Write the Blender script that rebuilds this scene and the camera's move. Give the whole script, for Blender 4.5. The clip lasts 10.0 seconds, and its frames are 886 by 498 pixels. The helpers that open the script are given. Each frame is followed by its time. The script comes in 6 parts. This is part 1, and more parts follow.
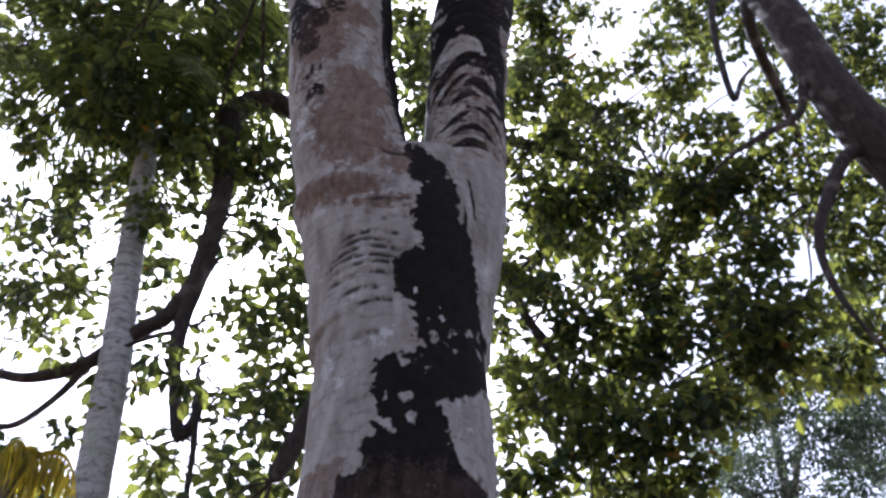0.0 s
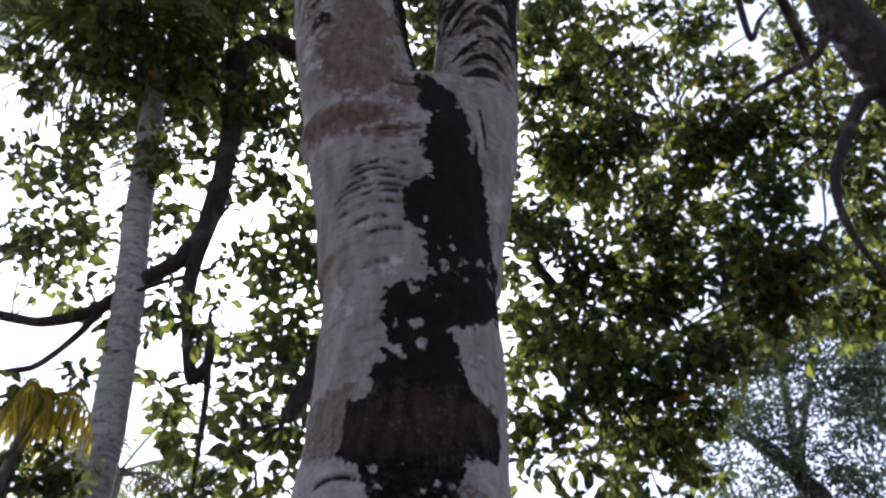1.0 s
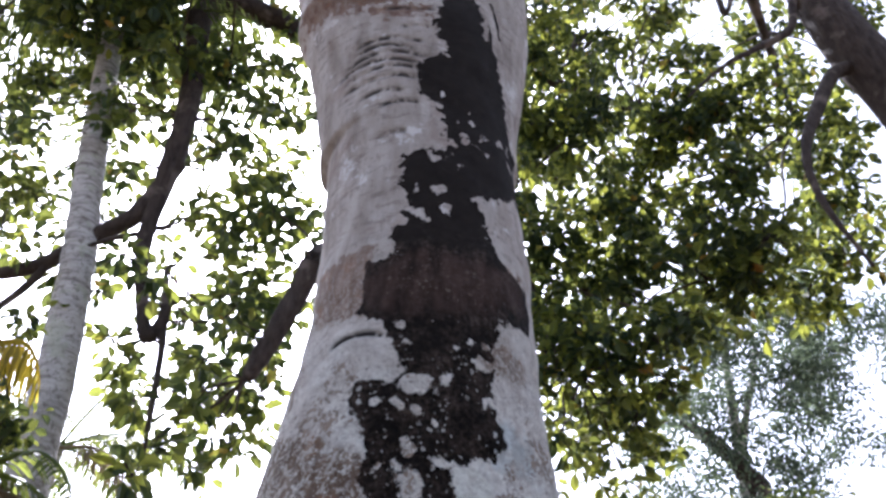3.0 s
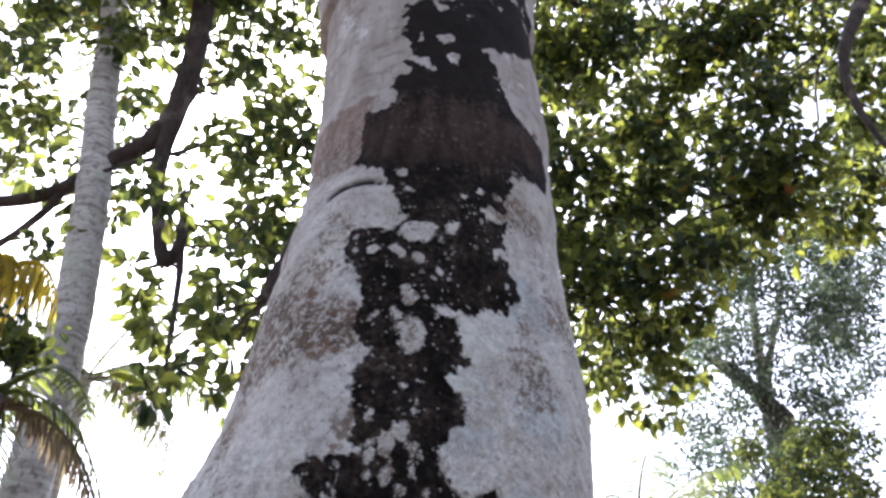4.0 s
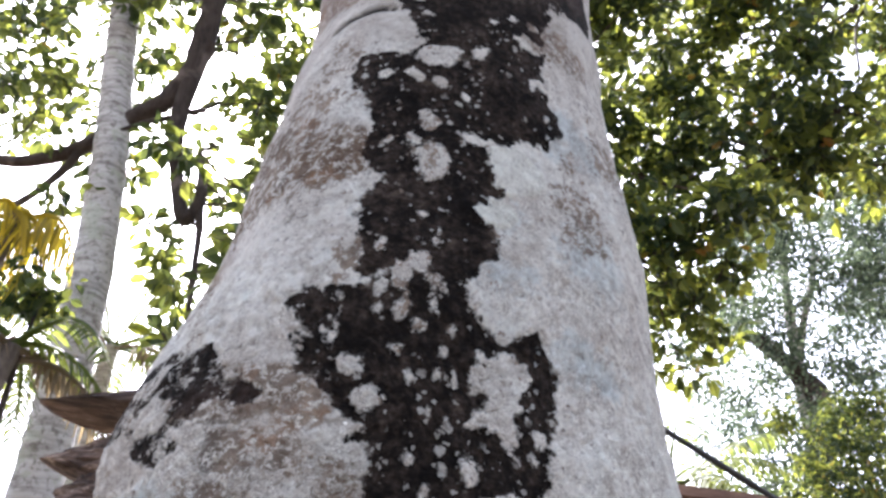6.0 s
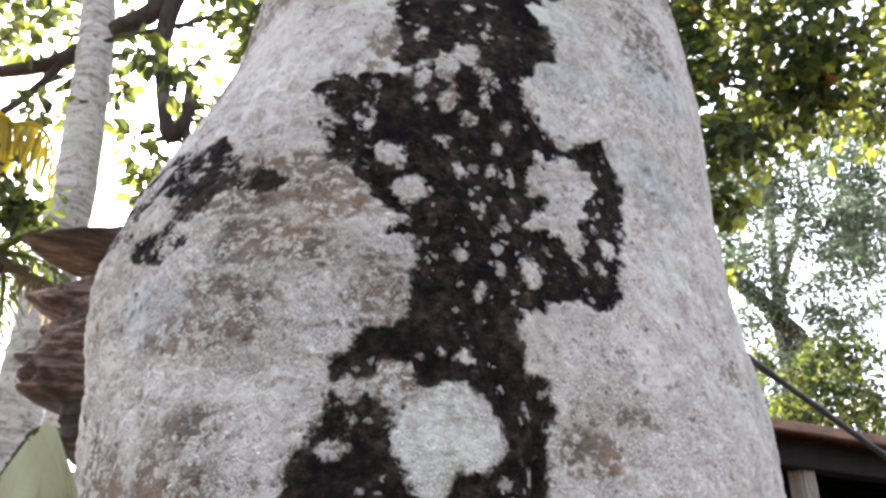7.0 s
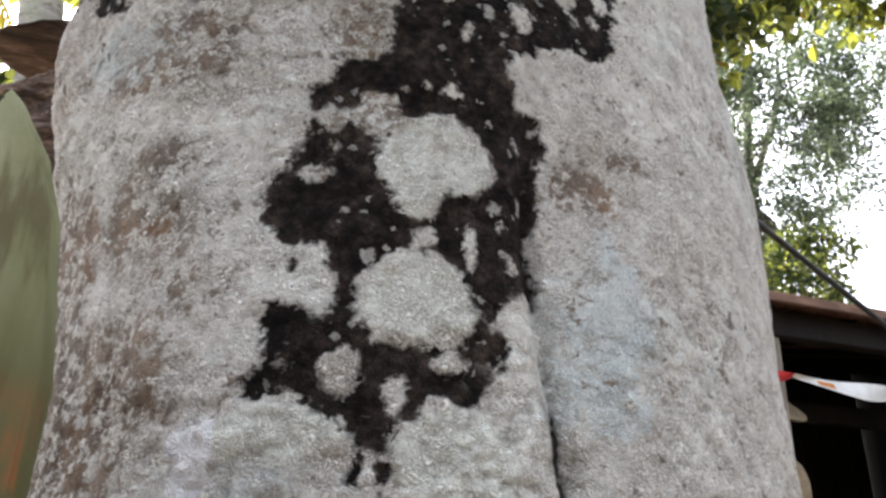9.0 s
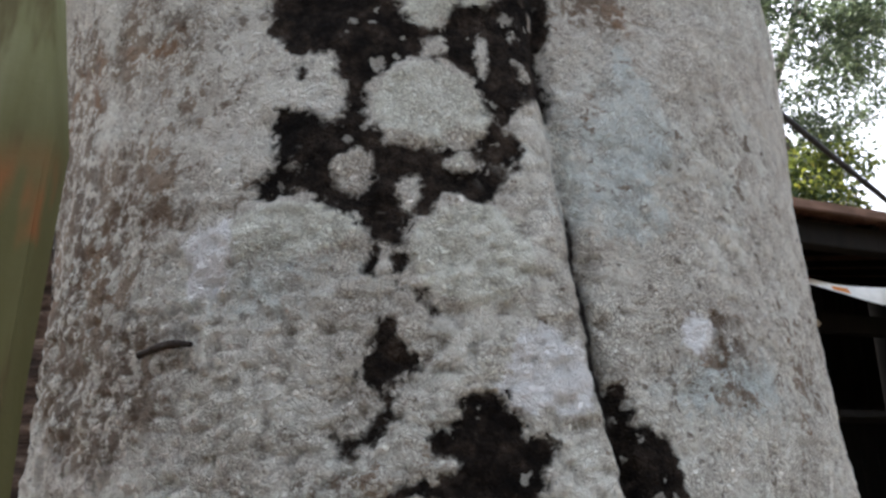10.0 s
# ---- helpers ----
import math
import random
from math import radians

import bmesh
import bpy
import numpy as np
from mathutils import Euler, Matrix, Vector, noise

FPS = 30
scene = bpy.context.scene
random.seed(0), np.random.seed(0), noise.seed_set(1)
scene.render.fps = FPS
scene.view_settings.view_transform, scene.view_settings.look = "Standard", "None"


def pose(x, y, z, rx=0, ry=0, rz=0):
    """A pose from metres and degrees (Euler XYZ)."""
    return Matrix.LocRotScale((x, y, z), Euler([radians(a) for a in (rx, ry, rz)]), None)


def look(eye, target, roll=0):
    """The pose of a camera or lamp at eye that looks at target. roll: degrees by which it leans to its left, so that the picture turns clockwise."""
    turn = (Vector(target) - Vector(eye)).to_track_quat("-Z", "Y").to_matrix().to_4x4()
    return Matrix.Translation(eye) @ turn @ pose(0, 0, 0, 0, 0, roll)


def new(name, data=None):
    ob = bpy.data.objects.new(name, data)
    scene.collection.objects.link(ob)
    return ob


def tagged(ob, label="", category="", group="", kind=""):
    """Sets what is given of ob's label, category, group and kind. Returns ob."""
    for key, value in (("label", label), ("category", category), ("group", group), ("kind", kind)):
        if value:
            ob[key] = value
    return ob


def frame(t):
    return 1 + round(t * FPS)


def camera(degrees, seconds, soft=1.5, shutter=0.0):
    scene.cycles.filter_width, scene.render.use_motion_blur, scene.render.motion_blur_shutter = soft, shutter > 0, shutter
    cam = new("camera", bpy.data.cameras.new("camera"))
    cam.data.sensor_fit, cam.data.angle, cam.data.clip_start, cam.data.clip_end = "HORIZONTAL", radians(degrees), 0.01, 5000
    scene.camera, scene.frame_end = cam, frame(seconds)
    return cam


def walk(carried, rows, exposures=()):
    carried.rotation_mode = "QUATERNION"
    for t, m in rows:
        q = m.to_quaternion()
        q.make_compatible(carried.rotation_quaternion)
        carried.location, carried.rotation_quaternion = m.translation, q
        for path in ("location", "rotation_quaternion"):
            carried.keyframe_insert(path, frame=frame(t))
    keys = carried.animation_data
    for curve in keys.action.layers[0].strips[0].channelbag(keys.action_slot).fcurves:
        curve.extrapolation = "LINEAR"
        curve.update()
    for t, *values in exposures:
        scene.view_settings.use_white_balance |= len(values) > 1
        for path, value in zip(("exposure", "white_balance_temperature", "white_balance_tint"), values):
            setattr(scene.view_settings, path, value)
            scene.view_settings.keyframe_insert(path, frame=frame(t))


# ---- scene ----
cam = camera(59.6, 10.0, soft=2.8)
METRES, EYE, TILT, LEAN, TURN = 1.6, 1.7, 43.0, 0.0, 0.0
ROWS = [
    (0.0, 0.0, 0.0, 0.0, -0.0, 0.0, 0.0),
    (0.5, -0.0001, 0.0151, -0.0237, 0.28, -1.72, 0.44),
    (1.0, -0.0006, 0.0259, -0.0455, 0.75, -3.59, 0.13),
    (1.5, -0.0092, 0.0389, -0.0732, 0.78, -4.88, 0.12),
    (2.0, -0.0587, 0.0696, -0.1389, -2.15, -3.53, -1.87),
    (2.5, -0.1213, 0.0873, -0.2074, -3.1, -3.15, -1.83),
    (4.0, -0.0924, 0.204, -0.3994, -1.31, -8.05, -1.12),
    (4.5, -0.0528, 0.2363, -0.4619, 0.86, -10.3, 1.55),
    (5.0, -0.0389, 0.2547, -0.4868, 2.16, -8.88, 0.88),
    (6.5, -0.1186, 0.3536, -0.6184, -0.29, -10.95, -1.06),
    (7.0, -0.1295, 0.3749, -0.6717, -0.34, -13.73, -1.97),
    (7.5, -0.1374, 0.3781, -0.696, -0.86, -15.43, -2.74),
    (8.0, -0.1358, 0.3702, -0.7177, -0.95, -18.02, -2.7),
    (8.5, -0.1311, 0.3681, -0.7342, -2.09, -19.69, -2.96),
    (9.0, -0.1321, 0.3636, -0.7494, -2.03, -21.37, -2.6),
    (9.5, -0.133, 0.3608, -0.7712, -1.75, -23.82, -1.54),
    (10.0, -0.1316, 0.344, -0.7962, -1.79, -26.49, -0.86),
]
walk(cam, [(t, pose(0, 0, EYE, TILT, LEAN, TURN) @ pose(METRES * x, METRES * y, METRES * z, 90 + pitch, roll, yaw)) for t, x, y, z, yaw, pitch, roll in ROWS],
     exposures=[(0.0, 1.03, 5350, 23), (0.5, 0.98, 5350, 23), (1.0, 0.6, 5350, 23), (1.5, 0.24, 5350, 23), (2.0, 0.36, 5400, 23), (2.5, 1.5, 5450, 22), (4.0, 1.78, 5600, 21), (5.0, 1.72, 5650, 20), (6.5, 2.56, 5950, 18),
                (7.5, 2.56, 6150, 17), (8.0, 2.48, 6250, 16), (9.0, 2.33, 6300, 14), (9.5, 2.24, 6200, 13), (10.0, 1.88, 6200, 12)])

# ---- light ----
SUN = Vector((-0.178, 0.660, 0.729))
world = bpy.data.worlds.new("world")
scene.world = world
world.use_nodes = True
sky = world.node_tree.nodes.new("ShaderNodeTexSky")
sky.sky_type, sky.sun_disc = "NISHITA", False
sky.sun_elevation, sky.sun_rotation = math.asin(SUN.z), math.atan2(SUN.x, SUN.y)
sky.air_density, sky.dust_density, sky.ozone_density = 1.0, 4.0, 1.0
haze = world.node_tree.nodes.new("ShaderNodeHueSaturation")
haze.inputs["Saturation"].default_value = 0.35
world.node_tree.links.new(sky.outputs[0], haze.inputs["Color"])
world.node_tree.links.new(haze.outputs[0], world.node_tree.nodes["Background"].inputs[0])
world.node_tree.nodes["Background"].inputs[1].default_value = 0.15
sun = new("sun", bpy.data.lights.new("sun", "SUN"))
sun.data.energy, sun.data.angle, sun.data.color = 5.0, radians(0.5), (1.0, 0.95, 0.86)
sun.matrix_world = look(SUN * 40, (0, 0, 0))


# ---- materials ----
class Mat:
    """A node material with short calls for its nodes."""

    def __init__(self, name, roughness=0.8):
        self.m = bpy.data.materials.new(name)
        self.m.use_nodes = True
        self.nodes, self.links = self.m.node_tree.nodes, self.m.node_tree.links
        self.bsdf = self.nodes["Principled BSDF"]
        self.bsdf.inputs["Roughness"].default_value = roughness
        self.bsdf.inputs["Specular IOR Level"].default_value = 0.3
        self.coord = self.nodes.new("ShaderNodeTexCoord").outputs["Object"]

    def put(self, socket, value):
        if isinstance(value, bpy.types.NodeSocket):
            self.links.new(value, socket)
        elif isinstance(value, tuple) and len(value) == 3 and socket.type == "RGBA":
            socket.default_value = (*value, 1)
        else:
            socket.default_value = value

    def stretch(self, sx, sy, sz):
        n = self.nodes.new("ShaderNodeMapping")
        self.put(n.inputs["Vector"], self.coord)
        n.inputs["Scale"].default_value = (sx, sy, sz)
        return n.outputs[0]

    def noise(self, scale, detail=4.0, rough=0.55, vector=None):
        n = self.nodes.new("ShaderNodeTexNoise")
        self.put(n.inputs["Vector"], vector or self.coord)
        n.inputs["Scale"].default_value, n.inputs["Detail"].default_value, n.inputs["Roughness"].default_value = scale, detail, rough
        return n.outputs["Fac"]

    def cells(self, scale, feature="F1", vector=None, out="Distance"):
        n = self.nodes.new("ShaderNodeTexVoronoi")
        n.feature = feature
        self.put(n.inputs["Vector"], vector or self.coord)
        n.inputs["Scale"].default_value = scale
        return n.outputs[out]

    def attr(self, name):
        n = self.nodes.new("ShaderNodeAttribute")
        n.attribute_name = name
        return n.outputs["Fac"]

    def island(self):
        return self.nodes.new("ShaderNodeNewGeometry").outputs["Random Per Island"]

    def each(self):
        return self.nodes.new("ShaderNodeObjectInfo").outputs["Random"]

    def math(self, op, a, b=0.0, c=0.0):
        n = self.nodes.new("ShaderNodeMath")
        n.operation = op
        for i, v in enumerate((a, b, c)):
            self.put(n.inputs[i], v)
        return n.outputs[0]

    def step(self, value, low, high):
        n = self.nodes.new("ShaderNodeMapRange")
        n.interpolation_type = "SMOOTHSTEP"
        self.put(n.inputs["Value"], value)
        n.inputs["From Min"].default_value, n.inputs["From Max"].default_value = low, high
        return n.outputs[0]

    def mix(self, fac, a, b):
        n = self.nodes.new("ShaderNodeMix")
        n.data_type = "RGBA"
        self.put(n.inputs["Factor"], fac)
        self.put(n.inputs[6], a)
        self.put(n.inputs[7], b)
        return n.outputs[2]

    def ramp(self, fac, stops, constant=False):
        n = self.nodes.new("ShaderNodeValToRGB")
        n.color_ramp.interpolation = "CONSTANT" if constant else "LINEAR"
        while len(n.color_ramp.elements) < len(stops):
            n.color_ramp.elements.new(0.5)
        for e, (p, c) in zip(n.color_ramp.elements, stops):
            e.position, e.color = p, (*c, 1)
        self.put(n.inputs[0], fac)
        return n.outputs[0]

    def color(self, c):
        self.put(self.bsdf.inputs["Base Color"], c)
        return self

    def bump(self, height, distance, strength=1.0):
        n = self.nodes.new("ShaderNodeBump")
        n.inputs["Distance"].default_value, n.inputs["Strength"].default_value = distance, strength
        self.put(n.inputs["Height"], height)
        self.put(self.bsdf.inputs["Normal"], n.outputs[0])
        return self


def bark_material():
    k = Mat("lichen_bark", 0.9)
    mid, fine, grit = k.noise(11, 5, 0.6), k.noise(46, 5, 0.65), k.noise(170, 4, 0.65)
    rough, worn = k.attr("rough"), k.attr("worn")
    bent = k.nodes.new("ShaderNodeVectorMath")
    bent.operation = "ADD"
    wob = k.nodes.new("ShaderNodeVectorMath")
    wob.operation = "SCALE"
    n3 = k.nodes.new("ShaderNodeTexNoise")
    k.put(n3.inputs["Vector"], k.coord)
    n3.inputs["Scale"].default_value, n3.inputs["Detail"].default_value = 140, 5
    k.put(wob.inputs[0], n3.outputs["Color"])
    wob.inputs["Scale"].default_value = 0.012
    k.put(bent.inputs[0], k.coord)
    k.put(bent.inputs[1], wob.outputs[0])
    pebble = k.cells(190, "F1", bent.outputs[0], "Color")
    shift = k.math("MULTIPLY_ADD", mid, 0.055, -0.0275)
    shift = k.math("ADD", shift, k.math("MULTIPLY_ADD", k.noise(24, 4, 0.7), 0.045, -0.0225))
    lobes = k.math("MULTIPLY_ADD", k.cells(30, "SMOOTH_F1"), 0.05, -0.022)
    shift = k.math("ADD", shift, k.math("MULTIPLY", lobes, k.math("MULTIPLY_ADD", rough, -0.75, 1.0)))
    shift = k.math("ADD", shift, k.math("MULTIPLY_ADD", fine, 0.044, -0.022))
    shift = k.math("ADD", shift, k.math("MULTIPLY", k.math("MULTIPLY_ADD", pebble, 0.016, -0.008), rough))
    shift = k.math("ADD", shift, k.math("MULTIPLY_ADD", grit, 0.016, -0.008))
    crumbs = k.math("MULTIPLY_ADD", k.noise(42, 3, 0.6), 0.075, -0.0375)
    shift = k.math("ADD", shift, k.math("MULTIPLY", crumbs, k.math("SUBTRACT", 1.0, rough)))
    small = k.math("MULTIPLY", shift, 0.3)
    # crust of the lower trunk: cream grains with pinkish, greenish and blue-grey fields
    seed, fleck = k.attr("seed"), k.noise(125, 5, 0.75)
    seam = k.cells(300, "DISTANCE_TO_EDGE", bent.outputs[0])
    each = k.cells(300, "F1", bent.outputs[0], "Color")
    lump = k.step(seam, 0.0, 0.26)
    coarse = k.cells(72, "SMOOTH_F1", bent.outputs[0])
    hollow = k.math("ADD", coarse, k.math("MULTIPLY_ADD", fleck, 0.9, -0.45))
    pale = k.ramp(k.noise(5.0, 5, 0.65), [(0.34, (0.60, 0.53, 0.45)), (0.45, (0.79, 0.745, 0.64)), (0.55, (0.89, 0.88, 0.765)), (0.66, (0.68, 0.725, 0.655))])
    pale = k.mix(k.math("MULTIPLY", k.step(k.noise(6.5, 5, 0.65, k.stretch(1.0, 1.0, 0.8)), 0.54, 0.64), 0.55), pale, (0.62, 0.675, 0.635))
    blue = k.step(k.math("ADD", k.attr("blue"), k.math("MULTIPLY", shift, 1.8)), -0.02, 0.02)
    pale = k.mix(0.30, pale, k.ramp(each, [(0.1, (0.56, 0.49, 0.41)), (0.5, (0.84, 0.82, 0.72)), (0.9, (0.97, 0.96, 0.87))]))
    pale = k.mix(0.22, pale, k.ramp(seed, [(0.0, (0.60, 0.54, 0.45)), (0.5, (0.85, 0.83, 0.74)), (1.0, (0.95, 0.95, 0.87))]))
    pale = k.mix(0.42, pale, k.ramp(k.noise(22, 5, 0.7), [(0.34, (0.52, 0.47, 0.405)), (0.46, (0.86, 0.83, 0.735)), (0.60, (0.97, 0.955, 0.86)), (0.70, (0.76, 0.82, 0.76))]))
    pale = k.mix(k.math("MULTIPLY", worn, k.math("MULTIPLY", k.step(k.noise(9, 5, 0.7), 0.40, 0.60), 0.55)), pale, (0.50, 0.455, 0.39))
    pale = k.mix(0.10, pale, (0.30, 0.255, 0.20))
    pale = k.mix(k.math("MULTIPLY", blue, k.math("MULTIPLY_ADD", k.step(k.noise(16, 5, 0.7), 0.36, 0.60), 0.45, 0.35)), pale, k.ramp(fine, [(0.3, (0.47, 0.55, 0.54)), (0.7, (0.66, 0.71, 0.68))]))
    # crevice shade painted into the brown bark between the grains, and dark pin-holes
    open_seam = k.math("MULTIPLY", k.step(seam, 0.15, 0.0), k.step(k.math("ADD", fine, k.math("MULTIPLY_ADD", mid, 0.7, -0.35)), 0.62, 0.40))
    pale = k.mix(k.math("MULTIPLY", open_seam, 0.75), pale, (0.24, 0.195, 0.15))
    pit_shade = k.math("MULTIPLY", k.attr("pit_shade"), k.step(fleck, 0.34, 0.62))
    pale = k.mix(k.math("MULTIPLY", pit_shade, 1.0), pale, (0.17, 0.135, 0.10))
    holes = k.step(k.math("ADD", k.noise(105, 4, 0.7), k.math("MULTIPLY_ADD", k.noise(9, 3, 0.6), 0.35, -0.175)), 0.615, 0.665)
    pale = k.mix(k.math("MULTIPLY", holes, 0.75), pale, (0.16, 0.125, 0.095))
    # worn fields: grains missing one by one over brown bark
    gone = k.math("ADD", k.math("MULTIPLY", seed, 0.30), k.math("ADD", k.math("MULTIPLY", each, 0.30), k.math("MULTIPLY", k.noise(85, 5, 0.8), 0.9)))
    field = k.math("ADD", k.step(k.noise(6.5, 5, 0.7, k.stretch(1.1, 1.0, 0.8)), 0.46, 0.66), k.math("MULTIPLY_ADD", worn, 0.5, -0.35))
    bald = k.step(k.math("ADD", gone, k.math("MULTIPLY", field, 0.42)), 1.0, 1.16)
    pale = k.mix(k.math("MULTIPLY", bald, 0.85), pale, k.ramp(k.noise(26, 4, 0.6), [(0.35, (0.14, 0.098, 0.066)), (0.6, (0.30, 0.215, 0.145))]))
    # smooth bark higher up: plain grey with fine upright streaks
    streak = k.noise(16, 5, 0.6, k.stretch(1.0, 1.0, 0.3))
    plain_grey = k.ramp(streak, [(0.30, (0.19, 0.162, 0.132)), (0.48, (0.305, 0.268, 0.228)), (0.70, (0.42, 0.382, 0.335))])
    plain_grey = k.mix(k.math("MULTIPLY", k.step(k.noise(60, 5, 0.7, k.stretch(1.0, 1.0, 0.5)), 0.54, 0.66), 0.5), plain_grey, (0.17, 0.14, 0.12))
    plain_grey = k.mix(k.math("MULTIPLY", k.step(k.noise(22, 5, 0.7, k.stretch(0.6, 0.6, 2.4)), 0.52, 0.66), 0.5), plain_grey, (0.105, 0.082, 0.068))
    plain_grey = k.mix(k.math("MULTIPLY", k.step(k.noise(7, 5, 0.65), 0.52, 0.66), 0.35), plain_grey, (0.18, 0.12, 0.09))
    plain_grey = k.mix(k.math("MULTIPLY", k.step(k.noise(9, 5, 0.7), 0.58, 0.66), 0.7), plain_grey, (0.56, 0.54, 0.51))
    col = k.mix(rough, plain_grey, pale)
    # brown bark: a soft tint above, broken flecks below
    brown = k.step(k.math("ADD", k.attr("brown"), k.math("MULTIPLY", shift, k.math("MULTIPLY_ADD", rough, -1.4, 2.0))), -0.012, 0.010)
    bare = k.ramp(k.noise(30, 4, 0.6, k.stretch(1.0, 1.0, 0.25)), [(0.3, (0.075, 0.048, 0.031)), (0.5, (0.165, 0.112, 0.072)), (0.7, (0.31, 0.225, 0.15))])
    bare = k.mix(k.math("MULTIPLY", k.step(k.noise(13, 4, 0.6), 0.56, 0.66), 0.6), bare, (0.30, 0.15, 0.065))
    broken = k.math("MULTIPLY", k.step(k.math("ADD", gone, k.math("MULTIPLY", mid, 0.25)), 0.75, 0.92), 0.85)
    amount = k.nodes.new("ShaderNodeMix")
    k.put(amount.inputs["Factor"], rough)
    k.put(amount.inputs[2], k.math("MULTIPLY_ADD", k.step(k.noise(38, 5, 0.75, k.stretch(1.0, 1.0, 0.6)), 0.40, 0.60), 0.32, 0.62))
    k.put(amount.inputs[3], broken)
    col = k.mix(k.math("MULTIPLY", brown, amount.outputs[0]), col, k.mix(rough, k.mix(0.6, bare, (0.125, 0.066, 0.044)), bare))
    # cream rosettes and chalk-white patches
    rose = k.step(k.math("ADD", k.attr("rosette"), small), -0.002, 0.003)
    cream = k.mix(0.35, k.ramp(fine, [(0.25, (0.72, 0.72, 0.60)), (0.5, (0.84, 0.85, 0.73)), (0.75, (0.92, 0.93, 0.81))]), k.ramp(each, [(0.2, (0.64, 0.63, 0.51)), (0.8, (0.96, 0.96, 0.86))]))
    # the same crevice shade painted into the pits and seams of the rosettes
    cream = k.mix(k.math("MULTIPLY", pit_shade, 0.85), cream, (0.24, 0.21, 0.155))
    cream = k.mix(k.math("MULTIPLY", open_seam, 0.5), cream, (0.24, 0.22, 0.16))
    col = k.mix(k.math("MULTIPLY", rose, 0.65), col, cream)
    chalk = k.step(k.math("ADD", k.attr("chalk"), small), -0.002, 0.003)
    col = k.mix(k.math("MULTIPLY", chalk, k.step(k.noise(34, 4, 0.7), 0.18, 0.30)), col, k.mix(fine, (0.88, 0.87, 0.84), (0.95, 0.94, 0.92)))
    # black crust, broken by pale dots of two sizes
    dark = k.step(k.math("ADD", k.attr("dark"), k.math("MULTIPLY", shift, k.math("MULTIPLY_ADD", rough, -0.4, 0.75))), -0.0025, 0.003)
    for scale, low, gate, strength in ((44, 0.20, 0.62, 0.6), (90, 0.24, 0.58, 0.5)):
        near = k.cells(scale, "F1", bent.outputs[0])
        pick = k.cells(scale, "F1", bent.outputs[0], "Color")
        some = k.step(k.math("ADD", k.noise(6, 2), k.math("MULTIPLY_ADD", pick, 0.6, -0.3)), gate, gate + 0.05)
        ragged = k.math("ADD", near, k.math("MULTIPLY_ADD", grit, 0.3, -0.15))
        dot = k.math("MULTIPLY", k.math("MULTIPLY", k.step(ragged, low + 0.08, low), some), rough)
        dark = k.math("MULTIPLY", dark, k.math("SUBTRACT", 1.0, k.math("MULTIPLY", dot, strength)))
    ink = k.ramp(k.math("ADD", k.math("MULTIPLY", k.noise(20, 5, 0.65), 0.5), k.math("MULTIPLY", k.noise(85, 4, 0.7), 0.5)), [(0.38, (0.005, 0.0045, 0.004)), (0.47, (0.013, 0.010, 0.008)), (0.55, (0.036, 0.027, 0.021)), (0.65, (0.10, 0.076, 0.058))])
    ink = k.mix(k.math("MULTIPLY", k.step(k.attr("brown"), -0.01, 0.05), 0.7), ink, k.ramp(k.noise(34, 4, 0.6, k.stretch(1.0, 1.0, 0.2)), [(0.35, (0.022, 0.014, 0.011)), (0.65, (0.082, 0.052, 0.040))]))
    ink = k.mix(k.math("MULTIPLY", k.math("MULTIPLY", k.step(fleck, 0.60, 0.72), 0.5), rough), ink, (0.10, 0.075, 0.055))
    ink = k.mix(k.math("MULTIPLY", k.math("SUBTRACT", 1.0, rough), k.step(k.attr("brown"), 0.02, -0.04)), ink, k.mix(k.noise(30, 4, 0.6), (0.006, 0.005, 0.0045), (0.024, 0.019, 0.015)))
    col = k.mix(dark, col, ink)
    # cracks and folds of the bark are coloured near black in broken lines
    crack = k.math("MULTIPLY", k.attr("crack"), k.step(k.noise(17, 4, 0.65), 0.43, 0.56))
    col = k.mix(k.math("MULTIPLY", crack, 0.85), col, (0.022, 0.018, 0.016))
    k.color(col)
    k.put(k.bsdf.inputs["Specular IOR Level"], k.math("MULTIPLY_ADD", dark, -0.14, 0.22))
    h = k.math("ADD", k.math("MULTIPLY", lump, 0.6), k.math("MULTIPLY", fine, 1.1))
    h = k.math("ADD", h, k.math("MULTIPLY", k.step(hollow, 0.75, 0.15), 1.5))
    h = k.math("ADD", h, k.math("MULTIPLY", fleck, 0.7))
    h = k.math("MULTIPLY", h, k.math("MULTIPLY_ADD", rough, 0.85, 0.15))
    h = k.math("ADD", h, k.math("MULTIPLY", grit, 0.4))
    h = k.math("ADD", h, k.math("MULTIPLY", k.math("MULTIPLY", dark, rough), k.math("MULTIPLY_ADD", k.noise(60, 4, 0.6), 2.2, -1.7)))
    h = k.math("ADD", h, k.math("MULTIPLY", crack, -0.8))
    k.bump(h, 0.0045, 0.9)
    return k.m


def wood_bark(name, dark, light, scale=18):
    k = Mat(name, 0.9)
    n = k.noise(scale, 6, 0.65, k.stretch(1, 1, 0.35))
    c = k.ramp(n, [(0.3, dark), (0.7, light)])
    c = k.mix(k.math("MULTIPLY", k.step(k.noise(3.2, 4), 0.52, 0.66), 0.6), c, tuple(min(1, v * 2.2 + 0.03) for v in light))
    k.color(c).bump(n, 0.03, 0.8)
    return k.m


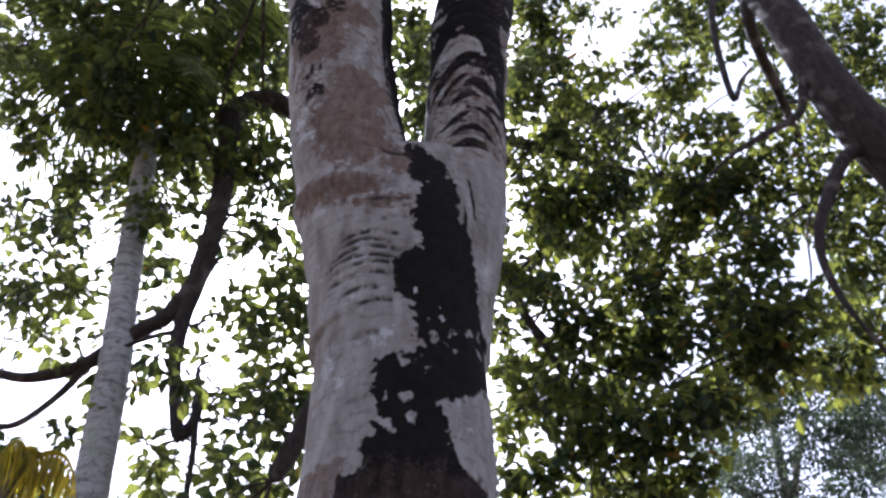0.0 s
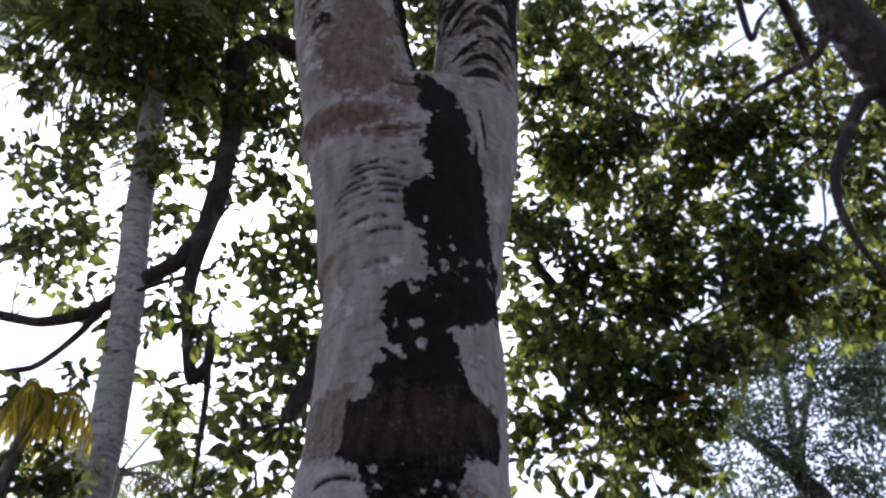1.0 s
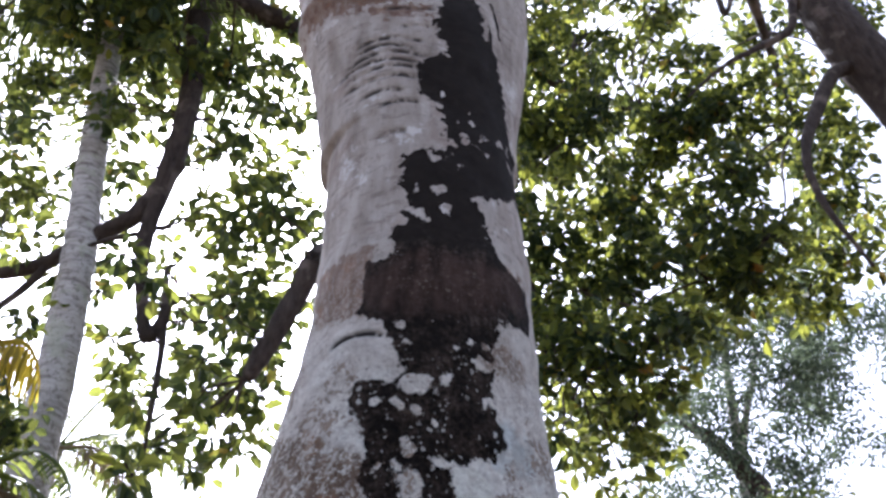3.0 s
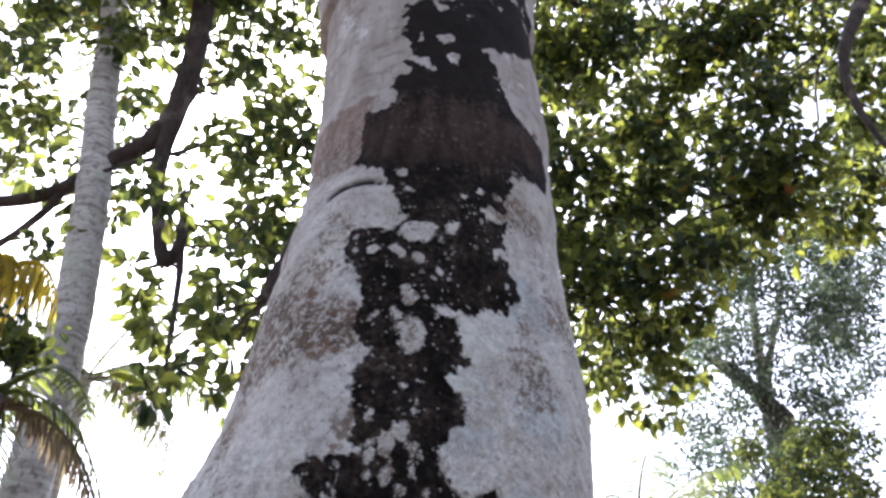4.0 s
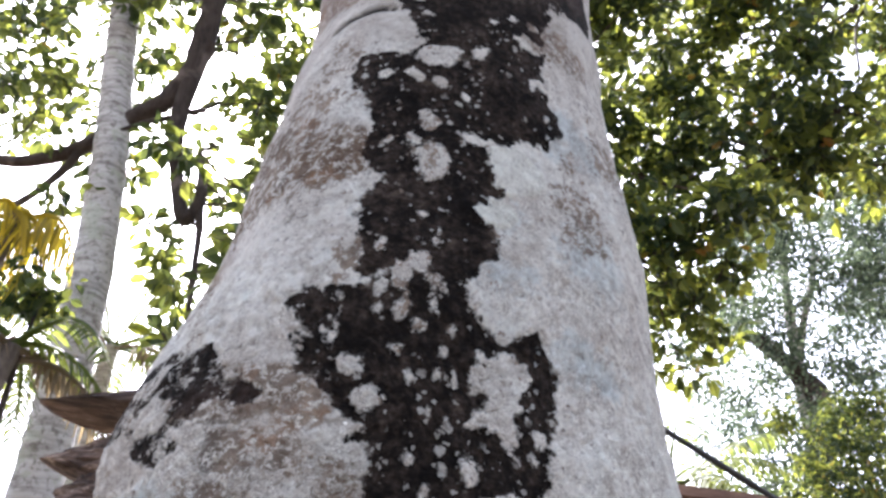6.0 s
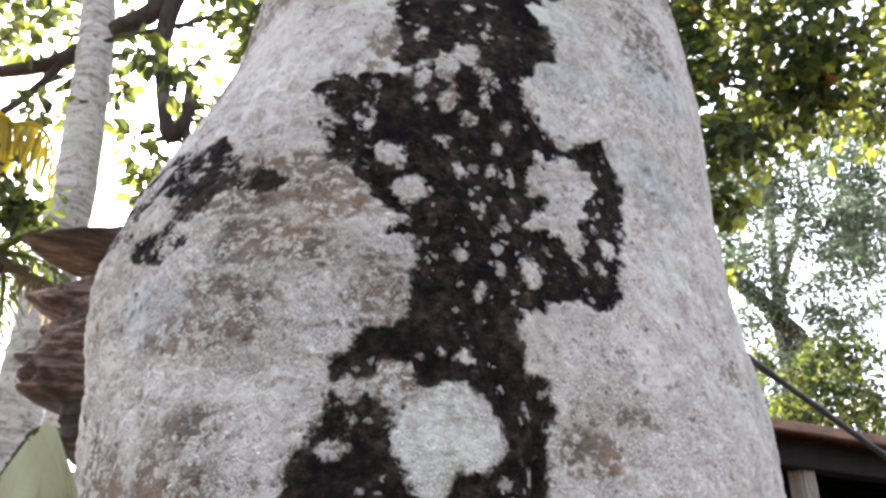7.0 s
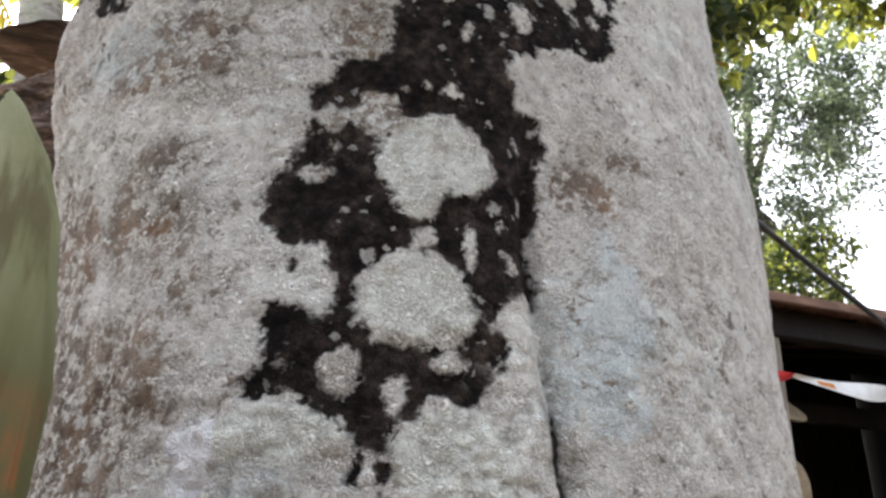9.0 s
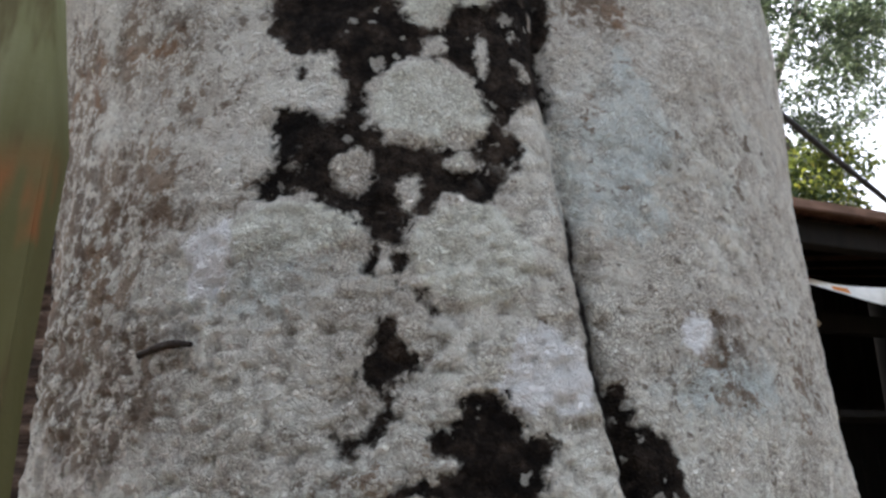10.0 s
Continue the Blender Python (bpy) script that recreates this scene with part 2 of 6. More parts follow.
def leaf_material(name, stops, through_color, amount=0.45):
    k = Mat(name, 0.5)
    c = k.ramp(k.island(), stops)
    c = k.mix(k.math("MULTIPLY", k.noise(9, 3), 0.5), c, stops[0][1])
    k.color(c)
    k.bsdf.inputs["Specular IOR Level"].default_value = 0.25
    t = k.nodes.new("ShaderNodeBsdfTranslucent")
    k.put(t.inputs[0], k.mix(k.step(k.math("ADD", k.island(), k.math("MULTIPLY_ADD", k.noise(0.9, 3), 1.6, -0.8)), 0.1, 1.1), k.mix(0.4, c, tuple(v * 0.55 for v in through_color)), tuple(min(1, v * 1.5) for v in through_color)))
    m = k.nodes.new("ShaderNodeMixShader")
    m.inputs[0].default_value = amount
    k.put(m.inputs[1], k.bsdf.outputs[0])
    k.put(m.inputs[2], t.outputs[0])
    k.put(k.nodes["Material Output"].inputs[0], m.outputs[0])
    return k.m


BARK = bark_material()
LIMB_BARK = wood_bark("dark_limb_bark", (0.016, 0.012, 0.010), (0.062, 0.048, 0.038))
GREY_BARK = wood_bark("grey_limb_bark", (0.05, 0.042, 0.036), (0.17, 0.145, 0.125))
PALE_BARK = wood_bark("pale_slender_bark", (0.20, 0.19, 0.175), (0.36, 0.34, 0.31), 8)
LEAF_DEEP = leaf_material("deep_green_leaf", [(0.0, (0.014, 0.034, 0.019)), (0.6, (0.030, 0.060, 0.029)), (0.90, (0.078, 0.112, 0.036)), (0.985, (0.13, 0.15, 0.035)), (0.99, (0.30, 0.06, 0.02))], (0.25, 0.265, 0.035), 0.45)
LEAF_FRESH = leaf_material("fresh_green_leaf", [(0.0, (0.016, 0.037, 0.019)), (0.6, (0.034, 0.066, 0.029)), (0.92, (0.09, 0.12, 0.034)), (0.985, (0.20, 0.18, 0.03)), (0.99, (0.32, 0.09, 0.02))], (0.24, 0.26, 0.04), 0.43)
# far foliage: distance haze is put in as a paler, greyer green
LEAF_FAR = leaf_material("hazed_green_leaf", [(0.0, (0.034, 0.055, 0.040)), (0.7, (0.062, 0.085, 0.058)), (1.0, (0.10, 0.12, 0.07))], (0.15, 0.19, 0.10), 0.42)
FROND_GREEN = leaf_material("palm_frond_green", [(0.0, (0.035, 0.065, 0.018)), (1.0, (0.11, 0.14, 0.035))], (0.25, 0.28, 0.05), 0.5)
FROND_YELLOW = leaf_material("palm_frond_yellow", [(0.0, (0.16, 0.14, 0.02)), (1.0, (0.34, 0.27, 0.03))], (0.62, 0.50, 0.03), 0.55)
FROND_DRY = leaf_material("palm_frond_dry", [(0.0, (0.10, 0.08, 0.05)), (1.0, (0.21, 0.17, 0.11))], (0.24, 0.18, 0.09), 0.35)


def palm_bark():
    k = Mat("palm_trunk_bark", 0.85)
    ring = k.noise(9, 3, 0.6, k.stretch(0.4, 0.4, 2.2))
    c = k.ramp(ring, [(0.32, (0.20, 0.19, 0.17)), (0.47, (0.36, 0.35, 0.325)), (0.7, (0.50, 0.49, 0.46))])
    c = k.mix(k.math("MULTIPLY", k.step(k.noise(15, 6, 0.75), 0.51, 0.60), 0.75), c, (0.12, 0.11, 0.09))
    c = k.mix(k.math("MULTIPLY", k.step(k.noise(5, 4, 0.6), 0.55, 0.62), 0.5), c, (0.30, 0.33, 0.24))
    k.color(c).bump(ring, 0.02, 0.8)
    return k.m


def dead_wood():
    k = Mat("rotten_wood", 0.9)
    n = k.noise(34, 6, 0.7, k.stretch(0.22, 1.0, 1.8))
    c = k.ramp(n, [(0.34, (0.010, 0.007, 0.005)), (0.46, (0.070, 0.045, 0.032)), (0.57, (0.16, 0.108, 0.078)), (0.68, (0.40, 0.31, 0.235))])
    c = k.mix(k.step(k.noise(5, 4), 0.50, 0.62), c, (0.030, 0.020, 0.016))
    k.color(c).bump(n, 0.012, 1.0)
    return k.m


def green_board():
    k = Mat("algae_green_wood", 0.85)
    k.bsdf.inputs["Specular IOR Level"].default_value = 0.08
    n = k.noise(9, 5, 0.6, k.stretch(1.4, 1.4, 0.3))
    c = k.ramp(n, [(0.3, (0.08, 0.085, 0.03)), (0.45, (0.17, 0.175, 0.085)), (0.6, (0.27, 0.275, 0.165)), (0.75, (0.38, 0.385, 0.275))])
    z = k.nodes.new("ShaderNodeSeparateXYZ")
    k.put(z.inputs[0], k.coord)
    # darker olive lower down, with the board's shadow put into the colour
    low = k.step(k.math("ADD", z.outputs[2], k.math("MULTIPLY", k.noise(6, 3), 0.12)), 1.47, 1.32)
    c = k.mix(k.math("MULTIPLY", low, 0.9), c, k.mix(n, (0.028, 0.024, 0.008), (0.10, 0.092, 0.032)))
    blot = k.noise(20, 4, 0.6, k.stretch(1.5, 1.5, 0.35))
    c = k.mix(k.math("MULTIPLY", k.step(blot, 0.50, 0.62), 0.7), c, (0.075, 0.058, 0.028))
    red = k.math("MULTIPLY", k.step(k.noise(15, 3, 0.5, k.stretch(1.5, 1.5, 0.5)), 0.47, 0.56), k.step(z.outputs[2], 1.30, 1.22))
    c = k.mix(red, c, (0.42, 0.075, 0.025))
    k.color(c).bump(k.noise(60, 4), 0.002, 0.6)
    return k.m


def plain(name, a, b, scale=20, roughness=0.8, relief=0.004, stretch=(1, 1, 1)):
    k = Mat(name, roughness)
    n = k.noise(scale, 5, 0.6, k.stretch(*stretch))
    c = k.mix(k.step(n, 0.3, 0.7), a, b)
    c = k.mix(k.math("MULTIPLY", k.step(k.noise(scale * 0.2, 3), 0.5, 0.68), 0.5), c, tuple(v * 0.6 for v in a))
    k.color(c).bump(n, relief, 0.7)
    return k.m


PALM_BARK, DEAD_WOOD, BOARD = palm_bark(), dead_wood(), green_board()
MOSS = plain("dark_moss", (0.010, 0.013, 0.006), (0.05, 0.06, 0.02), 90, 0.95, 0.006)
RUST = plain("rusty_roof_sheet", (0.060, 0.028, 0.018), (0.16, 0.085, 0.055), 12, 0.75)
# near-black wood: the shade inside the hut is put into its colour
TIMBER = plain("near_black_timber", (0.003, 0.0025, 0.002), (0.010, 0.007, 0.005), 14, 0.85, 0.004, (1, 1, 0.2))
FASCIA = plain("weathered_fascia", (0.10, 0.055, 0.036), (0.22, 0.13, 0.09), 14, 0.8, 0.004, (0.3, 0.3, 1))
POST = plain("grey_post_wood", (0.16, 0.13, 0.105), (0.32, 0.28, 0.23), 18, 0.85, 0.004, (1, 1, 0.2))
CLOTH_WHITE = plain("white_cloth", (0.60, 0.60, 0.57), (0.78, 0.78, 0.75), 12, 0.85, 0.002)
CLOTH_RED = plain("red_cloth", (0.45, 0.02, 0.025), (0.62, 0.05, 0.05), 12, 0.8, 0.002)
CLOTH_ORANGE = plain("orange_print", (0.48, 0.16, 0.04), (0.60, 0.25, 0.07), 16, 0.8, 0.002)
TRAY = plain("tan_woven_tray", (0.20, 0.15, 0.09), (0.32, 0.25, 0.16), 60, 0.85)
PLASTIC = plain("dull_plastic", (0.34, 0.33, 0.28), (0.52, 0.51, 0.45), 30, 0.5, 0.002)
CABLE = plain("black_cable", (0.012, 0.012, 0.012), (0.03, 0.03, 0.03), 30, 0.6, 0.001)
SOIL = plain("leaf_littered_soil", (0.07, 0.05, 0.034), (0.19, 0.14, 0.09), 6, 0.95, 0.03)


# ---- mesh helpers ----
def mesh_ob(name, verts, faces, material, parent=None, label="", smooth=True, face_mats=None):
    me = bpy.data.meshes.new(name)
    verts = np.asarray(verts, np.float32)
    faces = np.asarray(faces, np.int32)
    me.vertices.add(len(verts))
    me.vertices.foreach_set("co", verts.ravel())
    k = faces.shape[1]
    me.loops.add(faces.size)
    me.loops.foreach_set("vertex_index", faces.ravel())
    me.polygons.add(len(faces))
    me.polygons.foreach_set("loop_start", np.arange(0, faces.size, k, dtype=np.int32))
    me.polygons.foreach_set("loop_total", np.full(len(faces), k, np.int32))
    me.polygons.foreach_set("use_smooth", np.full(len(faces), smooth))
    for m in material if isinstance(material, (list, tuple)) else [material]:
        me.materials.append(m)
    if face_mats is not None:
        me.polygons.foreach_set("material_index", np.asarray(face_mats, np.int32))
    me.update(calc_edges=True)
    ob = new(name, me)
    ob.parent = parent
    if label:
        ob["label"] = label
    return ob


def part(name, bm, material, parent, label="", smooth=False):
    me = bpy.data.meshes.new(name)
    bmesh.ops.recalc_face_normals(bm, faces=bm.faces)
    for f in bm.faces:
        f.smooth = smooth
    bm.to_mesh(me)
    bm.free()
    me.materials.append(material)
    ob = new(name, me)
    ob.parent = parent
    if label:
        ob["label"] = label
    return ob


def empty(name, at, label, category, group="", kind=""):
    ob = new(name)
    ob.location = at
    bpy.context.view_layer.update()
    return tagged(ob, label, category, group, kind)


def under(ob, parent):
    """Parent ob, whose mesh is in world coordinates, to an Empty that stands elsewhere."""
    ob.parent = parent
    ob.matrix_parent_inverse = Matrix.Translation(parent.location).inverted()
    return ob


def vnoise(p, scale, seed=0):
    """Smooth value noise in -1..1 at the points p (n x 3)."""
    q = np.asarray(p, float) * scale + seed * 17.31
    i = np.floor(q).astype(np.int64)
    u = q - i
    u = u * u * (3 - 2 * u)

    def cell(dx, dy, dz):
        h = (i[:, 0] + dx) * 374761393 + (i[:, 1] + dy) * 668265263 + (i[:, 2] + dz) * 2147483647 + seed * 97
        h = (h ^ (h >> 13)) * 1274126177
        return ((h ^ (h >> 16)) & 0xFFFF) / 32767.5 - 1

    out = 0
    for dx in (0, 1):
        for dy in (0, 1):
            for dz in (0, 1):
                w = (u[:, 0] if dx else 1 - u[:, 0]) * (u[:, 1] if dy else 1 - u[:, 1]) * (u[:, 2] if dz else 1 - u[:, 2])
                out = out + w * cell(dx, dy, dz)
    return out


def spline(points, per=6):
    """A smooth line through points of any width (Catmull-Rom)."""
    p = np.asarray(points, float)
    p = np.vstack([2 * p[0] - p[1], p, 2 * p[-1] - p[-2]])
    out = []
    for a, b, c, d in zip(p, p[1:], p[2:], p[3:]):
        for t in np.linspace(0, 1, per, endpoint=False):
            out.append(0.5 * (2 * b + (c - a) * t + (2 * a - 5 * b + 4 * c - d) * t * t + (3 * b - a - 3 * c + d) * t ** 3))
    return np.array(out + [p[-2]])


def tube_data(points, sides=8, per=5, lump=0.12, seed=0):
    """Vertices and quads of a limb through rows of x, y, z, radius."""
    p = spline(points, per) if per > 1 else np.asarray(points, float)
    c, r = p[:, :3], np.maximum(p[:, 3], 0.002)
    d = np.gradient(c, axis=0)
    d /= np.linalg.norm(d, axis=1)[:, None] + 1e-9
    side = np.cross(d, (0.31, 0.17, 0.93))
    side /= np.linalg.norm(side, axis=1)[:, None] + 1e-9
    other = np.cross(d, side)
    a = np.linspace(0, 2 * math.pi, sides, endpoint=False)
    ring = np.cos(a)[None, :, None] * side[:, None] + np.sin(a)[None, :, None] * other[:, None]
    v = (c[:, None] + ring * r[:, None, None])
    if lump:
        w = vnoise(v.reshape(-1, 3), 0.55 / max(0.03, r.mean()), seed).reshape(len(c), sides, 1)
        v = v + ring * (r[:, None, None] * lump * w)
    n = len(c)
    i = np.arange(n - 1)[:, None] * sides + np.arange(sides)[None, :]
    j = np.arange(n - 1)[:, None] * sides + (np.arange(sides)[None, :] + 1) % sides
    f = np.stack([i, j, j + sides, i + sides], -1).reshape(-1, 4)
    return v.reshape(-1, 3), f


def joined(chunks):
    v, f, n = [], [], 0
    for a, b in chunks:
        v.append(a)
        f.append(b + n)
        n += len(a)
    return np.vstack(v), np.vstack(f)


def limb(name, points, material, parent, sides=10, per=6, lump=0.12, label="", seed=0):
    v, f = tube_data(points, sides, per, lump, seed)
    return under(mesh_ob(name, v, f, material, None, label), parent)


def leaves_data(rng, centres, spread, length, width, droop=0.35):
    """Ovate leaves folded at the midrib: one for each row of centres, pointing away from its cluster's heart."""
    n = len(centres)
    way = spread / (np.linalg.norm(spread, axis=1)[:, None] + 1e-9) + rng.normal(0, 0.35, (n, 3))
    way[:, 2] -= droop
    way /= np.linalg.norm(way, axis=1)[:, None]
    up = np.tile((0.0, 0.0, 1.0), (n, 1)) + rng.normal(0, 0.55, (n, 3))
    side = np.cross(way, up)
    side /= np.linalg.norm(side, axis=1)[:, None] + 1e-9
    up = np.cross(side, way)
    size = rng.uniform(0.6, 1.25, (n, 1))
    ln, wd = length * size, width * size
    b = centres
    t = b + way * ln - up * ln * 0.12
    cup = up * wd * 0.22
    l1 = b + way * ln * 0.34 + side * wd * 0.42 + cup
    l2 = b + way * ln * 0.70 + side * wd * 0.44 + cup * 0.8
    r1 = b + way * ln * 0.34 - side * wd * 0.42 + cup
    r2 = b + way * ln * 0.70 - side * wd * 0.44 + cup * 0.8
    v = np.stack([b, l1, l2, t, r2, r1], 1).reshape(-1, 3)
    k = np.arange(n)[:, None] * 6
    f = np.concatenate([k + np.array([[0, 3, 2, 1]]), k + np.array([[0, 5, 4, 3]])])
    return v, f


def crown_data(rng, boughs, length, width, thick, droop=0.35, cluster=0.16, flat=0.75, gaps=0.0):
    """Clusters of leaves in uneven clouds about the boughs, with gaps between them."""
    heads = []
    for x, y, z, r in boughs:
        n = max(4, int(thick * r * r))
        p = rng.normal(0, 1, (n * 3, 3))
        p /= np.linalg.norm(p, axis=1)[:, None]
        p *= rng.uniform(0.15, 1.12, (n * 3, 1)) ** 0.6 * r
        p[:, 2] *= flat
        p += (x, y, z)
        keep = vnoise(p, 1.6 / max(r, 0.25), 3) + 0.5 * vnoise(p, 4.5 / max(r, 0.25), 5) + gaps * vnoise(p, 1.15, 9) > -0.28 + 0.2 * gaps
        heads.append(p[keep][:n])
    heads = np.vstack(heads)
    per = 7
    c = np.repeat(heads, per, 0)
    off = rng.normal(0, 1, c.shape)
    off /= np.linalg.norm(off, axis=1)[:, None]
    return leaves_data(rng, c + off * cluster * rng.uniform(0.1, 0.7, (len(c), 1)), off, length, width, droop), heads


def twigs_data(rng, boughs, heads, share=0.35):
    """Thin twigs from the heart of each bough to some of its clusters."""
    hearts = np.array(boughs)[:, :3]
    chunks = []
    for h in heads[rng.random(len(heads)) < share]:
        o = hearts[np.argmin(((hearts - h) ** 2).sum(1))]
        m = (o + h) / 2 + rng.normal(0, 0.05, 3)
        chunks.append(tube_data([(*o, 0.011), (*m, 0.008), (*h, 0.004)], 3, 1, 0))
    return joined(chunks)


def boughs_to(rng, start_rows, boughs, thick=0.035):
    """Branches that reach each bough from the nearest of the given limb points."""
    starts = np.array(start_rows, float)
    chunks = []
    for x, y, z, r in boughs:
        e = np.array((x, y, z))
        cost = np.linalg.norm(starts[:, :3] - e, axis=1) + 1.4 * np.maximum(0, starts[:, 2] - z)
        s = starts[np.argmin(cost)][:3]
        k = np.linalg.norm(e - s)
        w = min(1.6, 0.55 + 0.15 * k) * thick
        m1 = s + (e - s) * 0.35 + rng.normal(0, 0.06 * k, 3) + (0, 0, 0.06 * k)
        m2 = s + (e - s) * 0.7 + rng.normal(0, 0.05 * k, 3) + (0, 0, 0.05 * k)
        chunks.append(tube_data([(*s, w), (*m1, w * 0.8), (*m2, w * 0.55), (*e, w * 0.3)], 6, 4, 0.15))
    return chunks


def branches(chunks, material, tree):
    for v, f in chunks:
        under(mesh_ob("branch", v, f, material), tree)


def stuff(name, data, material, tree, label=""):
    return tagged(under(mesh_ob(name, *data, material, None, label, smooth=False), tree), kind="stuff")


# Boughs of the trees: place and radius.
BOUGHS_HIGH_LEFT = [(-6.35, 6.32, 12.53, 0.97), (-4.96, 6.09, 11.65, 1.07), (-4.27, 6.61, 12.68, 1.26), (-2.95, 6.18, 11.80, 0.92), (-4.09, 6.02,
    10.05, 0.88), (-3.55, 6.62, 11.02, 0.90), (-3.16, 7.55, 13.15, 0.58), (-5.15, 7.34, 10.95, 0.77), (-4.10, 7.28, 10.54, 0.75), (-2.95, 6.30, 9.24,
    0.36), (-2.46, 6.87, 9.57, 0.38), (-5.38, 6.40, 9.76, 0.30), (-5.76, 6.21, 10.18, 0.30), (-6.11, 6.09, 11.22, 0.40), (-5.24, 6.29, 10.81, 0.32),
    (-3.22, 7.57, 14.86, 0.53)]
BOUGHS_MID_LEFT = [(-6, 7.79, 9.53, 0.36), (-5.31, 7.75, 10.2, 0.42), (-5.44, 7.74, 9.36, 0.28), (-3.45, 6.65, 8.58, 0.38), (-3.39, 6.86, 9.33, 0.34), (-5.23, 7.43, 8.24, 0.4), (-4.65, 7.62, 8.02, 0.32), (-5.46, 7.84, 7.83, 0.4), (-4.1, 7.88, 8.64, 0.223), (-3.9, 6.46, 6.38, 0.2), (-2.26, 7.39, 8.7, 0.165), (-2.11, 7.51, 9.7, 0.16), (-1.95, 7.21, 7.78, 0.155), (-1.51, 6.62, 7.03, 0.25), (-3.44, 7.15, 6.29, 0.21), (-2.73, 6.46, 5.24, 0.094), (-2.94, 7.98, 7.4, 0.151), (-2.96, 7.86, 6.66, 0.122)]
BOUGHS_BEHIND = [(-2.08, 7.69, 7.19, 0.44), (-1.6, 7.24, 6.57, 0.35), (-2.59, 8.34, 7.05, 0.245), (-1.77, 7.73, 6.36, 0.35), (-2.09, 8.29, 6.16, 0.204), (-2.55, 8.23, 6.2, 0.156), (-2.09, 7.62, 5.41, 0.27), (-2.92, 7.45, 5.33, 0.116), (-0.57, 7.78, 14.42, 0.42), (-0.51, 7.48, 12.7, 0.33), (-0.41, 6.99, 10.84, 0.25), (-1.58, 7.25, 5.11, 0.33), (-1.83, 7.2, 7.62, 0.34), (-1.61, 7.2, 6.05, 0.34), (-1.9, 7.3, 6.79, 0.32), (-1.97, 7.1, 9.08, 0.17), (-1.5, 7, 5.5, 0.3), (-1.72, 7.2, 4.62, 0.26), (-2.3, 7.2, 8.54, 0.16), (-1.75, 7.4, 8.3, 0.165)]
BOUGHS_BEHIND_MORE = [(-0.16, 7.3, 12.1, 0.42), (-0.67, 7.3, 14.2, 0.36), (-0.57, 7.1, 12.46, 0.36), (-0.49, 7.3, 11.53, 0.34), (-0.41, 7.2, 10.77, 0.28), (-0.86, 7.6, 14.13, 0.34), (-0.41, 7.5, 12.57, 0.32), (-0.4, 7.3, 13.3, 0.34)]
BOUGHS_BEHIND = BOUGHS_BEHIND + BOUGHS_BEHIND_MORE
BOUGHS_RIGHT_A = [(1.88, 9.16, 16.02, 0.72), (1.66, 7.78, 12.32, 0.66), (1.28, 7.78, 11.02, 0.53), (2.27, 8.83, 12.42, 0.55), (1.53, 8.20, 10.31,
    0.61), (1.33, 8.66, 9.56, 0.60), (1.15, 8.55, 8.39, 0.51), (2.11, 8.32, 10.69, 0.54), (2.13, 9.50, 10.44, 0.57), (2.62, 8.05, 10.28, 0.47), (2.58,
    8.44, 9.03, 0.49), (1.83, 8.06, 8.01, 0.48), (3.58, 8.84, 13.60, 0.59), (4.18, 8.20, 13.58, 0.57), (4.77, 8.34, 15.76, 0.57), (3.65, 9.04, 11.47,
    0.49), (4.08, 8.28, 10.78, 0.58), (4.14, 8.71, 10.19, 0.58), (3.60, 9.33, 10.41, 0.51), (4.53, 7.88, 10.22, 0.51)]
BOUGHS_RIGHT_B = [(4.07, 7.41, 8.72, 0.41), (5.08, 7.71, 10.53, 0.43), (5.28, 8.68, 12.55, 0.45), (6.14, 8.41, 13.02, 0.51), (4.12, 7.73, 11.36,
    0.31), (5.64, 7.90, 10.23, 0.42), (5.61, 7.62, 9.24, 0.39), (6.63, 8.13, 10.48, 0.39), (5.63, 7.38, 13.76, 0.55), (5.94, 8.56, 16.57, 0.54),
    (8.37, 8.91, 16.27, 0.72), (8.79, 9.02, 15.37, 0.64), (6.34, 8.62, 9.29, 0.50), (5.88, 9.03, 8.98, 0.46), (4.17, 7.33, 7.44, 0.44), (3.87, 7.82,
    8.10, 0.48), (3.71, 9.04, 9.09, 0.51), (2.84, 8.70, 8.40, 0.48), (7.29, 8.04, 12.05, 0.38), (3.32, 9.00, 17.11, 0.37)]
BOUGHS_RIGHT_C = [(2.23, 8.62, 7.58, 0.57), (3.11, 8.97, 7.82, 0.59), (3.62, 8.03, 7.44, 0.54), (4.16, 7.84, 7.06, 0.41), (5.18, 8.30, 7.54, 0.48),
    (5.45, 7.75, 7.67, 0.39), (1.51, 8.19, 6.95, 0.42), (1.26, 9.23, 8.00, 0.40), (2.12, 8.10, 6.50, 0.47), (2.58, 7.52, 6.09, 0.43), (3.16, 7.58,
    6.34, 0.32), (1.53, 7.81, 5.84, 0.28), (1.16, 8.91, 7.07, 0.26), (2.23, 8.15, 5.88, 0.39), (1.48, 8.02, 6.24, 0.26), (2.72, 7.67, 5.70, 0.24),
    (2.18, 9.27, 6.06, 0.43), (2.52, 8.26, 5.59, 0.38), (1.08, 7.87, 5.54, 0.21)]
